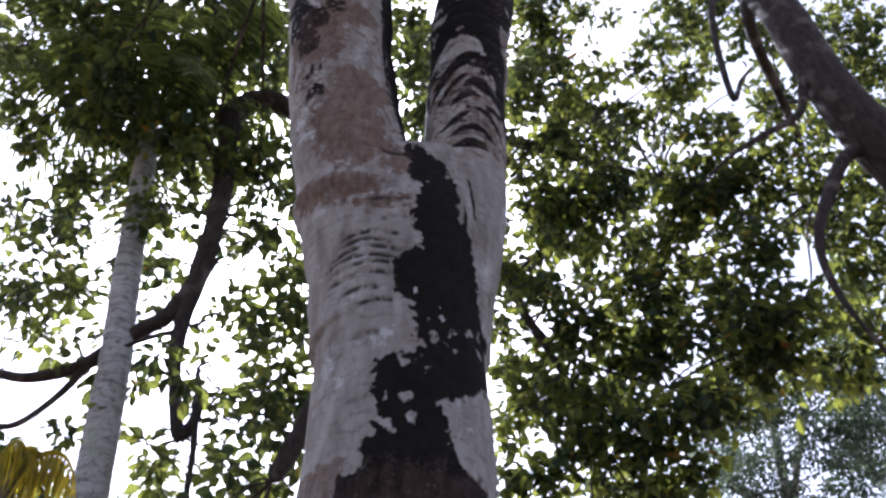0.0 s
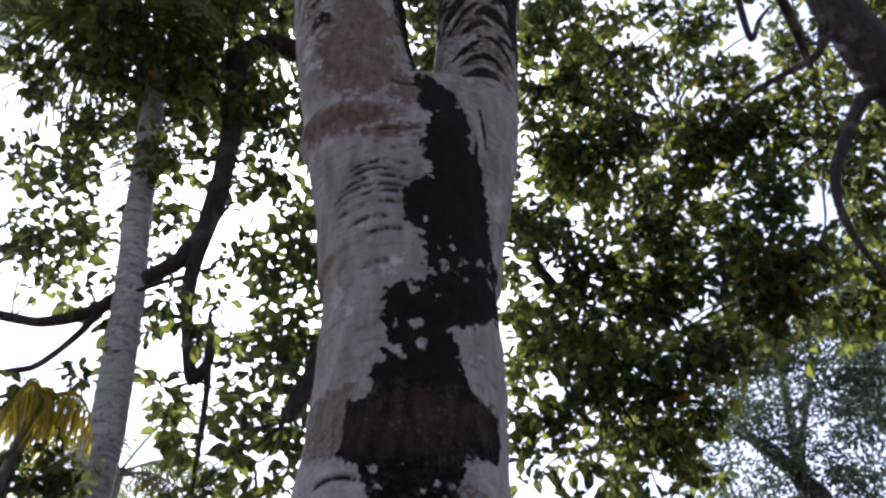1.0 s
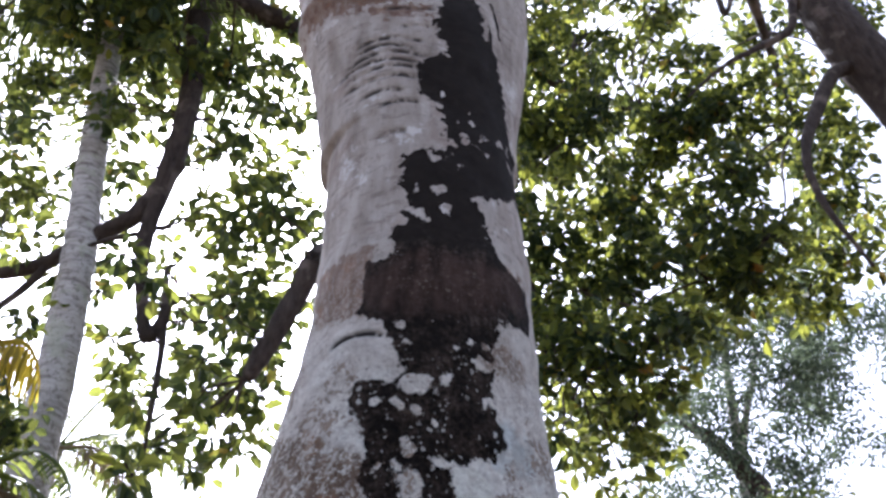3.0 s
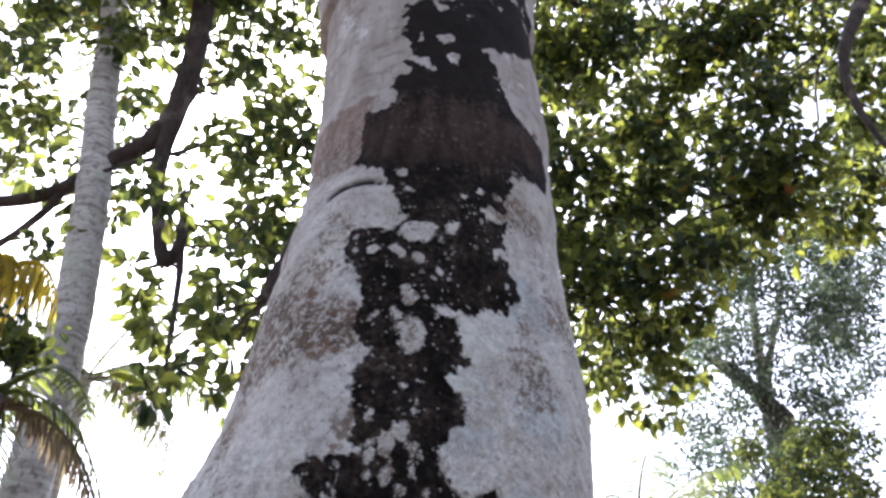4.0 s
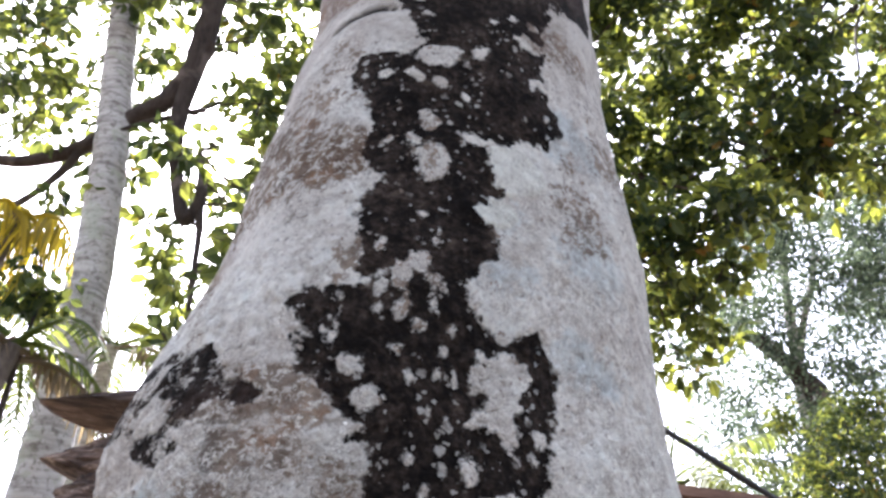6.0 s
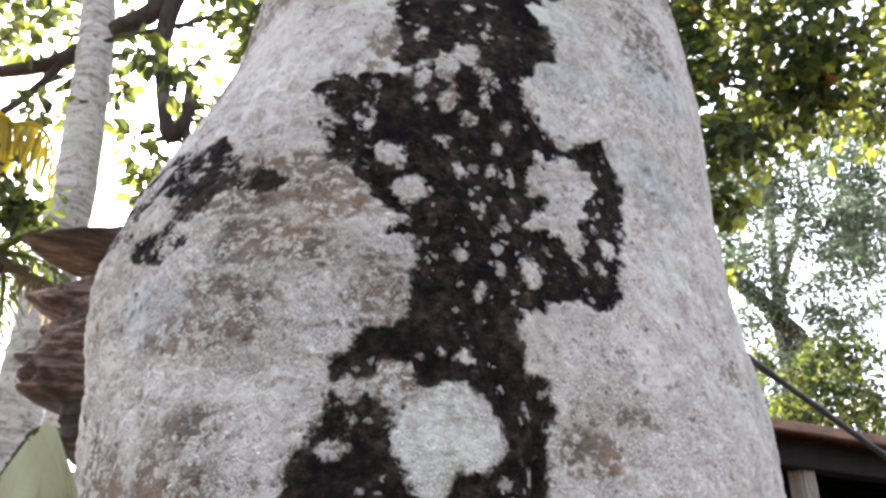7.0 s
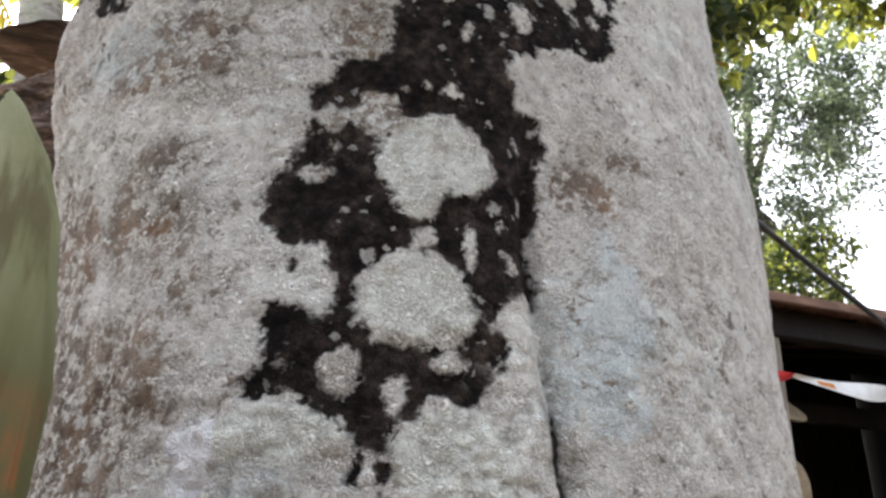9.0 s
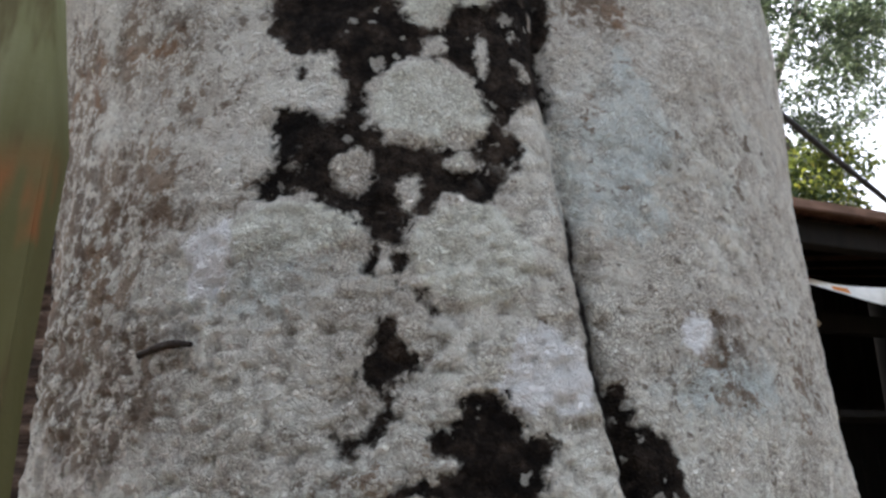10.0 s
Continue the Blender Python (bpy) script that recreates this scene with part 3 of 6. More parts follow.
BOUGHS_FAR_RIGHT = [(8.11, 19.02, 13.27, 0.79), (9.43, 19.00, 13.60, 0.71), (11.10, 19.51, 14.30, 0.82), (13.21, 21.80, 14.75, 0.90), (7.50, 19.42,
    12.07, 0.70), (6.44, 18.93, 10.46, 0.66), (8.61, 20.96, 12.17, 0.74), (10.60, 19.87, 12.62, 0.64), (13.45, 23.24, 13.49, 0.83), (10.24, 19.30,
    10.06, 0.66), (9.15, 21.13, 10.79, 0.72), (7.82, 22.23, 10.61, 0.75), (9.91, 20.59, 11.39, 0.48), (9.55, 23.19, 10.25, 0.86), (9.75, 20.90, 8.68,
    0.91), (10.59, 19.84, 9.03, 0.73), (7.48, 20.60, 8.31, 0.67), (9.47, 18.92, 7.12, 0.80), (8.83, 20.65, 7.26, 0.79), (9.90, 19.87, 6.32, 0.81),
    (8.60, 22.75, 7.58, 0.63)]
BOUGHS_LOW_LEFT = [(-2.93, 7.2, 5.42, 0.101), (-2.31, 6.6, 4.26, 0.122), (-1.73, 5.76, 4.26, 0.108), (-1.82, 6.14, 4.91, 0.115), (-1.71, 6.07, 5.26, 0.137), (-2.48, 6.12, 5.75, 0.108), (-2.16, 7.27, 6.89, 0.202), (-2.04, 5.79, 3.74, 0.079)]
BOUGHS_RIGHT_D = [(0.86, 8.35, 6.53, 0.28), (0.95, 8.22, 5.86, 0.29), (1.11, 7.89, 5.15, 0.27), (0.91, 8.91, 5.47, 0.26), (1.49, 7.71, 5.01, 0.29), (1.97, 8.40, 5.05, 0.31), (0.82, 8.96, 5.07, 0.25), (1.23, 7.81, 4.63, 0.26), (2.33, 8.48, 4.89, 0.31), (2.94, 8.56, 5.32, 0.26), (1.26, 7.76, 5.62, 0.25)]
BOUGHS_NEAR_LEFT = [(-4.02, 7.55, 14.62, 0.63), (-3.26, 7.7, 14.29, 0.52), (-2.71, 7.33, 11.71, 0.4), (-2.97, 7.32, 10.72, 0.38), (-2.48, 7.15, 10.38, 0.33), (-2.45, 8, 10.47, 0.175), (-2.55, 7.01, 9.05, 0.15), (-2.2, 6.81, 8.44, 0.14), (-1.95, 6.97, 8.02, 0.155), (-2.48, 6.96, 8.3, 0.105), (-1.72, 7.06, 7.22, 0.26), (-2.18, 6.98, 7.32, 0.187), (-1.97, 6.75, 7.47, 0.115), (-2.5, 7.06, 7.22, 0.115), (-2.81, 7.04, 8.47, 0.09), (-0.55, 7.4, 14.17, 0.46), (-0.52, 6.88, 11.98, 0.35), (-0.39, 6.7, 10.59, 0.28), (-0.4, 6.88, 12.46, 0.36)]
BOUGHS_RIGHT_E = [(1.75, 8.66, 16.53, 0.60), (2.41, 8.44, 16.16, 0.53), (3.01, 8.93, 14.84, 0.51), (2.35, 9.02, 13.85, 0.54), (2.98, 8.48, 12.15, 0.49), (3.59, 8.04, 13.89, 0.41), (1.50, 8.92, 14.25, 0.55), (2.95, 8.96, 13.58, 0.48), (1.32, 8.45, 10.84, 0.45), (4.07, 8.82, 12.90, 0.41), (4.70, 8.32, 13.94, 0.42), (5.89, 9.18, 16.71, 0.50), (6.94, 9.07, 13.21, 0.42), (5.89, 9.01, 10.62, 0.42), (6.40, 9.24, 14.89, 0.40)]
BOUGHS_OPEN_LEFT = [(-5.75, 7.05, 9.11, 0.3), (-4.99, 6.92, 8.23, 0.31), (-4.44, 6.59, 8.23, 0.27), (-4.87, 7.61, 9.88, 0.32), (-4.55, 6.41, 6.99, 0.21), (-4.48, 7.1, 7.58, 0.24), (-4.49, 7.66, 8.61, 0.26), (-3.43, 6.51, 8.2, 0.27), (-3.59, 7.18, 8.18, 0.21), (-3.52, 7.26, 7.45, 0.144), (-2.88, 6.46, 6.25, 0.101), (-3.72, 6.93, 6.9, 0.16), (-2.5, 7.38, 7.81, 0.101), (-3.88, 7.11, 6.5, 0.16), (-4.99, 7.69, 7.51, 0.18)]
BOUGHS_OPEN_LOW = [(-4.99, 7.23, 8.64, 0.3), (-4.58, 7.48, 7.94, 0.29), (-1.84, 6.81, 6.06, 0.144), (-3.32, 6.77, 5.6, 0.101), (-4.84, 6.69, 8.57, 0.28), (-3.16, 6.79, 7.55, 0.137), (-1.95, 7.53, 7.2, 0.27)]
BOUGHS_RIGHT_F = [(0.84, 8.30, 9.01, 0.27), (0.76, 8.10, 8.04, 0.27), (0.77, 8.30, 7.45, 0.26), (0.67, 8.00, 6.60, 0.24), (0.74, 8.30, 6.17, 0.24), (0.65, 8.20, 5.63, 0.23), (0.96, 8.60, 7.13, 0.22), (0.76, 8.30, 5.48, 0.23)]
BOUGHS_FAR_LOW = [(8.05, 17.00, 7.45, 0.59), (8.38, 16.50, 6.78, 0.63), (7.60, 17.00, 6.57, 0.57), (9.49, 17.20, 7.81, 0.68), (7.93, 16.50, 5.95, 0.61), (9.13, 17.00, 6.47, 0.64), (6.99, 16.80, 5.80, 0.48), (7.22, 17.50, 7.89, 0.40), (8.67, 17.20, 8.07, 0.45), (8.55, 16.60, 5.54, 0.61)]
BOUGHS_OPEN_BACK = [(-2.5, 7.45, 6.3, 0.086), (-2.33, 7.34, 5.45, 0.11), (-2.27, 6.99, 4.51, 0.1), (-2.75, 7.42, 5.04, 0.1), (-2.48, 6.62, 4.76, 0.079), (-1.95, 7.2, 5.25, 0.18), (-2.1, 7.3, 4.85, 0.173), (-1.85, 7.1, 5.8, 0.13), (-2.02, 6.54, 6.7, 0.1), (-1.95, 7, 4.35, 0.158), (-2, 7.2, 6.2, 0.13)]
BOUGHS_BESIDE = [(-1.66, 7.2, 9.58, 0.26), (-1.55, 7.29, 8.81, 0.25), (-1.51, 7.34, 8.16, 0.24), (-1.33, 7.45, 7.62, 0.2), (-1.9, 7.29, 10.27, 0.24), (-1.86, 7.44, 8.63, 0.11), (-1.27, 6.72, 6.39, 0.16), (-1.4, 7.07, 6.2, 0.17), (-1.57, 7.45, 5.89, 0.17), (-1.57, 7.22, 5.23, 0.15), (-1.6, 7.42, 4.91, 0.14), (-1.47, 6.79, 7.05, 0.18), (-1.66, 7.08, 10.39, 0.24), (-1.82, 6.9, 10.92, 0.24)]


# ---- ground ----
def build_ground():
    radii = np.concatenate([[0.4], np.geomspace(0.9, 900, 46)])
    a = np.linspace(0, 2 * math.pi, 72, endpoint=False)
    v = np.stack([np.outer(radii, np.cos(a)).ravel(), np.outer(radii, np.sin(a)).ravel() + 2.1, np.zeros(len(radii) * 72)], 1)
    far = np.hypot(v[:, 0], v[:, 1] - 2.1)
    v[:, 2] = 0.03 * vnoise(v, 1.3, 2) + 0.10 * vnoise(v, 0.22, 4) * np.clip(far / 6, 0, 1) - 0.03
    i = np.arange(len(radii) - 1)[:, None] * 72 + np.arange(72)
    j = np.arange(len(radii) - 1)[:, None] * 72 + (np.arange(72) + 1) % 72
    f = np.stack([i, j, j + 72, i + 72], -1).reshape(-1, 4)
    ob = mesh_ob("ground", v, f, SOIL)
    tagged(ob, "brown bare soil strewn with dry leaf litter", "ground", kind="structure")


build_ground()


# ---- the lichen-covered tree ----
PROFILE = [  # z, left x, right x, centre x, front y
    (0.00, -0.60, 0.30, -0.16, 1.62), (0.40, -0.50, 0.19, -0.16, 1.62), (0.86, -0.488, 0.146, -0.17, 1.635),
    (1.02, -0.519, 0.144, -0.195, 1.660), (1.14, -0.534, 0.151, -0.214, 1.685), (1.26, -0.541, 0.166, -0.234, 1.705),
    (1.38, -0.557, 0.185, -0.257, 1.720), (1.50, -0.572, 0.196, -0.275, 1.736), (1.62, -0.584, 0.192, -0.285, 1.742),
    (1.70, -0.622, 0.180, -0.280, 1.745), (1.75, -0.612, 0.178, -0.270, 1.750),
    (1.81, -0.580, 0.176, -0.257, 1.757), (1.90, -0.532, 0.172, -0.238, 1.768), (2.00, -0.508, 0.172, -0.222, 1.780), (2.14, -0.485, 0.172, -0.204, 1.795),
    (2.46, -0.435, 0.158, -0.174, 1.815), (2.78, -0.415, 0.158, -0.162, 1.850), (3.10, -0.420, 0.150, -0.164, 1.868),
    (3.42, -0.430, 0.150, -0.155, 1.870), (3.75, -0.400, 0.170, -0.130, 1.890), (4.05, -0.270, 0.080, -0.100, 1.960),
    (4.35, -0.150, -0.050, -0.100, 2.090)]
STEM_LEFT = [(3.2, -0.25, 2.14, 0.17), (3.8, -0.32, 2.13, 0.235), (4.13, -0.385, 2.12, 0.245), (4.5, -0.45, 2.11, 0.235),
             (4.96, -0.505, 2.09, 0.245), (5.5, -0.545, 2.05, 0.255), (7.6, -0.78, 1.95, 0.21)]
STEM_RIGHT = [(3.2, 0.00, 2.20, 0.12), (3.8, 0.07, 2.20, 0.185), (4.13, 0.088, 2.20, 0.180), (4.5, 0.108, 2.20, 0.175),
              (4.96, 0.132, 2.20, 0.184), (5.5, 0.170, 2.21, 0.205), (7.6, 0.42, 2.30, 0.180)]
def rounded(rows, z, spread=0.05):
    t = np.array(rows)
    out = []
    for c in range(1, t.shape[1]):
        out.append(sum(w * np.interp(z + k * spread, t[:, 0], t[:, c]) for k, w in ((-1.5, .15), (-.7, .22), (0, .26), (.7, .22), (1.5, .15))))
    return out
def stem_field(rows, x, y, z):
    sx, sy, sr = rounded(rows, z, 0.12)
    return np.hypot(x - sx, y - sy) - np.where(z < 3.2, -5.0, sr)
def trunk_field(x, y, z):
    xl, xr, cx, fy = rounded(PROFILE, z)
    rl, rr = cx - xl, xr - cx
    ry = (rl + rr) / 2
    dx = x - cx
    q = np.hypot(dx / np.where(dx < 0, rl, rr), (y - fy - ry) / ry)
    d = (q - 1) * ry
    for rows in (STEM_LEFT, STEM_RIGHT):
        e = stem_field(rows, x, y, z)
        h = np.clip(0.5 + 0.5 * (d - e) / 0.10, 0, 1)
        d = d * (1 - h) + e * h - 0.10 * h * (1 - h)
    return d
AXIS = (-0.18, 2.12)
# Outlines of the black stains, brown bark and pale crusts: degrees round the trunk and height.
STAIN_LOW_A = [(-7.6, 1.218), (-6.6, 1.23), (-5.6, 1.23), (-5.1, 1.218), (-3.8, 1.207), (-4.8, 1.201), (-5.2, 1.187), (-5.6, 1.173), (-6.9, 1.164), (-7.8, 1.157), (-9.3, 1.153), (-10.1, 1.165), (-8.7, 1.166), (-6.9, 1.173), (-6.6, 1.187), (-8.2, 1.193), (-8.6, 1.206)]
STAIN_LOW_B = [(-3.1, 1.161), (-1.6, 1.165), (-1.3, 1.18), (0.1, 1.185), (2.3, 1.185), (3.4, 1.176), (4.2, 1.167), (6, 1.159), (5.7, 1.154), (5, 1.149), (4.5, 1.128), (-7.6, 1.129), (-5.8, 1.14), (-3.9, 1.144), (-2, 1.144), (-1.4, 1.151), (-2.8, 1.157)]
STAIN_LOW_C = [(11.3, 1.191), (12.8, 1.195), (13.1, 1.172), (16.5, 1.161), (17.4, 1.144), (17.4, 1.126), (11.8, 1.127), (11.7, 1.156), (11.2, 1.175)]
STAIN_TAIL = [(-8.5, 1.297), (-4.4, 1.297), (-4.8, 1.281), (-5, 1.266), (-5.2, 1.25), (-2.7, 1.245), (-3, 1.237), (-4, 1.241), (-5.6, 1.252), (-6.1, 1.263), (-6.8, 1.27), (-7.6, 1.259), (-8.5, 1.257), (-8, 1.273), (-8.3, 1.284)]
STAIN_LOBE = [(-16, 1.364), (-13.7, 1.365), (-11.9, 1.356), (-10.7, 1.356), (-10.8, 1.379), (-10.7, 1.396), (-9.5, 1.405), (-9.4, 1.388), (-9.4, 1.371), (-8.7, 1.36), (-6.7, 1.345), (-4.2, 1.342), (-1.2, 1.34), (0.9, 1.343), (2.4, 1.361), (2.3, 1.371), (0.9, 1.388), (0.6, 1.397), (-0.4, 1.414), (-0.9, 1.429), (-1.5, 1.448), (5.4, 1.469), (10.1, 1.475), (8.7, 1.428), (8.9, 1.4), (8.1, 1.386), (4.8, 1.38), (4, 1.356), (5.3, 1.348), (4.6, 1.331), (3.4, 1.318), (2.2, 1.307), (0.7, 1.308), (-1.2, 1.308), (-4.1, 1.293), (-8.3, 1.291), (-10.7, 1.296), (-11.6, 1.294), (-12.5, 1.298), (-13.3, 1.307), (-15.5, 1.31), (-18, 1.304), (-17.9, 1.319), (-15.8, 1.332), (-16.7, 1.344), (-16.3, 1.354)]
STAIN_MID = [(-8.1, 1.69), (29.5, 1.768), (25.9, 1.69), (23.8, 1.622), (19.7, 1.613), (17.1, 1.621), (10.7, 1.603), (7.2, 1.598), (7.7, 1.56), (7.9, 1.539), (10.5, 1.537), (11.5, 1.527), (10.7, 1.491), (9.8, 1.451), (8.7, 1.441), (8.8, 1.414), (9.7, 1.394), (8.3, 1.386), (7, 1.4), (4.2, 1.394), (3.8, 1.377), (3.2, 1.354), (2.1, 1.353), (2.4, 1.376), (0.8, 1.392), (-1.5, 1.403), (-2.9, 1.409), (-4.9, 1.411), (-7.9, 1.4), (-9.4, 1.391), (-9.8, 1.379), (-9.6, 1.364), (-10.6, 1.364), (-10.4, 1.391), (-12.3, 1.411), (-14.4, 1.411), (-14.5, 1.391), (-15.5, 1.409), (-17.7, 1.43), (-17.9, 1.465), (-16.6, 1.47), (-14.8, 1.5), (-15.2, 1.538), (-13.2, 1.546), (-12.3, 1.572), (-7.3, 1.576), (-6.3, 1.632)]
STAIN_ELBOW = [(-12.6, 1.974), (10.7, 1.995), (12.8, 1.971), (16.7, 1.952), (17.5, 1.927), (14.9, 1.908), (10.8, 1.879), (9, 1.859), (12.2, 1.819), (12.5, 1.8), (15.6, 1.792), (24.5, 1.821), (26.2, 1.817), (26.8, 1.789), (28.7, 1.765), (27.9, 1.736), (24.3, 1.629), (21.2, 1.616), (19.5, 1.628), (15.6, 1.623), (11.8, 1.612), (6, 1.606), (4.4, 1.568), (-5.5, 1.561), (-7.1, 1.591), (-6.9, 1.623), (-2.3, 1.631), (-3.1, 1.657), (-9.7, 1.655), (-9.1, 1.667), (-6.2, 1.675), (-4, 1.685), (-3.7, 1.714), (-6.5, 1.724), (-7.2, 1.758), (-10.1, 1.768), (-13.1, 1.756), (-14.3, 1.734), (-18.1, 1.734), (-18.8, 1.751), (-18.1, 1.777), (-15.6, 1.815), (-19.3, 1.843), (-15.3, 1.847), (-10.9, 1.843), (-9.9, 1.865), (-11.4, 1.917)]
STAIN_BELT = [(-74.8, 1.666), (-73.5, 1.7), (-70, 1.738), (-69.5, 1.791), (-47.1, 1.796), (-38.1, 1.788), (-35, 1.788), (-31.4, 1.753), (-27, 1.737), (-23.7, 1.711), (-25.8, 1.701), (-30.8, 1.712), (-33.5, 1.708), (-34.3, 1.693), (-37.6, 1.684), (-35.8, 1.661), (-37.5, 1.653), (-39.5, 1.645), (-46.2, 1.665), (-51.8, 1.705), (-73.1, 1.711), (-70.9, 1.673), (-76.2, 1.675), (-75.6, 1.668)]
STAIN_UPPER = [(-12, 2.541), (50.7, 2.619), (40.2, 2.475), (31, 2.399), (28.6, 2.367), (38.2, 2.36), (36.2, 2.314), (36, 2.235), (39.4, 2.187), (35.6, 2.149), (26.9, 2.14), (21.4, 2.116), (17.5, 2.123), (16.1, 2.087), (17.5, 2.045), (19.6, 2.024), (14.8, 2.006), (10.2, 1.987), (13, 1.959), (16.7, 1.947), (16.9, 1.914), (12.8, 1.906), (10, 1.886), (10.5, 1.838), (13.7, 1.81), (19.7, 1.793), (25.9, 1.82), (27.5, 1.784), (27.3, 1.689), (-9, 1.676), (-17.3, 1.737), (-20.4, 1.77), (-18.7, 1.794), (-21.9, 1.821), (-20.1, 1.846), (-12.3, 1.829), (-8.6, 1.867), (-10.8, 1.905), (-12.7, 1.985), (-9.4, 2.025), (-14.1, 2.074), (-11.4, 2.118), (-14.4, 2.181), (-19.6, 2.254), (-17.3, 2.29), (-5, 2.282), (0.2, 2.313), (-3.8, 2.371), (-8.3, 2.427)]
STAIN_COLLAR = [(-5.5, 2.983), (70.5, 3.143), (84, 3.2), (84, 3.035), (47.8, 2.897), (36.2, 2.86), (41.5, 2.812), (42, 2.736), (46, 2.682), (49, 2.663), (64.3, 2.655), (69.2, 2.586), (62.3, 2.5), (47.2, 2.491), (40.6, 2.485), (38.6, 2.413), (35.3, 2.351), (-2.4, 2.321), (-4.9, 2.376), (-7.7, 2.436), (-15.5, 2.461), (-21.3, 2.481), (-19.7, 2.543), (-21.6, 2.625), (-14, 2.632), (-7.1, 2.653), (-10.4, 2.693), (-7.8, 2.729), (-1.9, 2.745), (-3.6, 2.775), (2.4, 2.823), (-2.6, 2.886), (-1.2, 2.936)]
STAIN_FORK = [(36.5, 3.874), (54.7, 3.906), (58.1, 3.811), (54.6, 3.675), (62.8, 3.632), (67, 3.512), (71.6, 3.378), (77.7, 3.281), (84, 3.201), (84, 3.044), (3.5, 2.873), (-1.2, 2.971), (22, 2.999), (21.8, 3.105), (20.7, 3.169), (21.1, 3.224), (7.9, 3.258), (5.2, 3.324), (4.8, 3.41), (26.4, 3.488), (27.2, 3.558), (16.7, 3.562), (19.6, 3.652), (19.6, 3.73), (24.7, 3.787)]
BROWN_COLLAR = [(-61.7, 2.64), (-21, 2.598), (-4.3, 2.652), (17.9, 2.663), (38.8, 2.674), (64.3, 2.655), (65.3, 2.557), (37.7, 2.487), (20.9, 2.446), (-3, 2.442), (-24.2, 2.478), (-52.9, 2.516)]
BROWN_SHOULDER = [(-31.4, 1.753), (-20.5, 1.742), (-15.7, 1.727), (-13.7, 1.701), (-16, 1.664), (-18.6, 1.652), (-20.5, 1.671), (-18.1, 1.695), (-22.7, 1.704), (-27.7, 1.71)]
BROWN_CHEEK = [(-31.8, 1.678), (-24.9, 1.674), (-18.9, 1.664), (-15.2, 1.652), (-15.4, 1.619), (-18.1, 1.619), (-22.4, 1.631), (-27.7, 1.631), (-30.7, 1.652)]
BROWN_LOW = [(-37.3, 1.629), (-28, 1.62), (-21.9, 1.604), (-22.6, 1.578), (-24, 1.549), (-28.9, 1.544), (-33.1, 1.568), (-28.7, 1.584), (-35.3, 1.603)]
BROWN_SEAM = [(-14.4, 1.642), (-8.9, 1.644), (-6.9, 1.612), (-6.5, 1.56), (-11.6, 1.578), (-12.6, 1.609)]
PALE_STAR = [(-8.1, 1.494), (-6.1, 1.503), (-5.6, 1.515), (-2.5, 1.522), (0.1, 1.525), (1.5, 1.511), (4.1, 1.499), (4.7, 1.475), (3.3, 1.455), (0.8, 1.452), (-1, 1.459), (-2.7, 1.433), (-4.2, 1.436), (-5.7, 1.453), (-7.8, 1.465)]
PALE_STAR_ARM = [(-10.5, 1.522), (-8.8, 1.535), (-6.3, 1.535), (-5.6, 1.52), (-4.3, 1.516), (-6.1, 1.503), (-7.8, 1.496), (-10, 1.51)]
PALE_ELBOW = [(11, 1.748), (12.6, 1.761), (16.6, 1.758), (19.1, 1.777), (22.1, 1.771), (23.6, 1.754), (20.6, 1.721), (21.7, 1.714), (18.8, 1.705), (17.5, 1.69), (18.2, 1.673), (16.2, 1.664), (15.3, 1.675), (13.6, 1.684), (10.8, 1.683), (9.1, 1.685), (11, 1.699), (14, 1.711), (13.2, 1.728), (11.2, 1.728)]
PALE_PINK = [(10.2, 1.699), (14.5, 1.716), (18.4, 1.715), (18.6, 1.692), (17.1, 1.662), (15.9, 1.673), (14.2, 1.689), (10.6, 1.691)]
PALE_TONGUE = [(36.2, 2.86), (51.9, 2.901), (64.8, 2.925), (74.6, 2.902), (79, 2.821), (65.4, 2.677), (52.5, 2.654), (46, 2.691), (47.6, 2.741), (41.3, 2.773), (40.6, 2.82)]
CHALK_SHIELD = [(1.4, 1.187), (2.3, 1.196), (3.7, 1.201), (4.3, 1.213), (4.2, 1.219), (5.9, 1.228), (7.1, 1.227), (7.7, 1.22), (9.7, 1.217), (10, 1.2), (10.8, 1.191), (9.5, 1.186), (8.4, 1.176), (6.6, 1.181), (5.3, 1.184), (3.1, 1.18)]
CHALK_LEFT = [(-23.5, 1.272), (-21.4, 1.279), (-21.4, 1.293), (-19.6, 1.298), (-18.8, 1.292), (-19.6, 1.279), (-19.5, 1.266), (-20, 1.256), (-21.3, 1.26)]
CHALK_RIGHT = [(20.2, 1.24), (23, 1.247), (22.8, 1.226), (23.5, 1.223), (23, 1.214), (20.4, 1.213)]
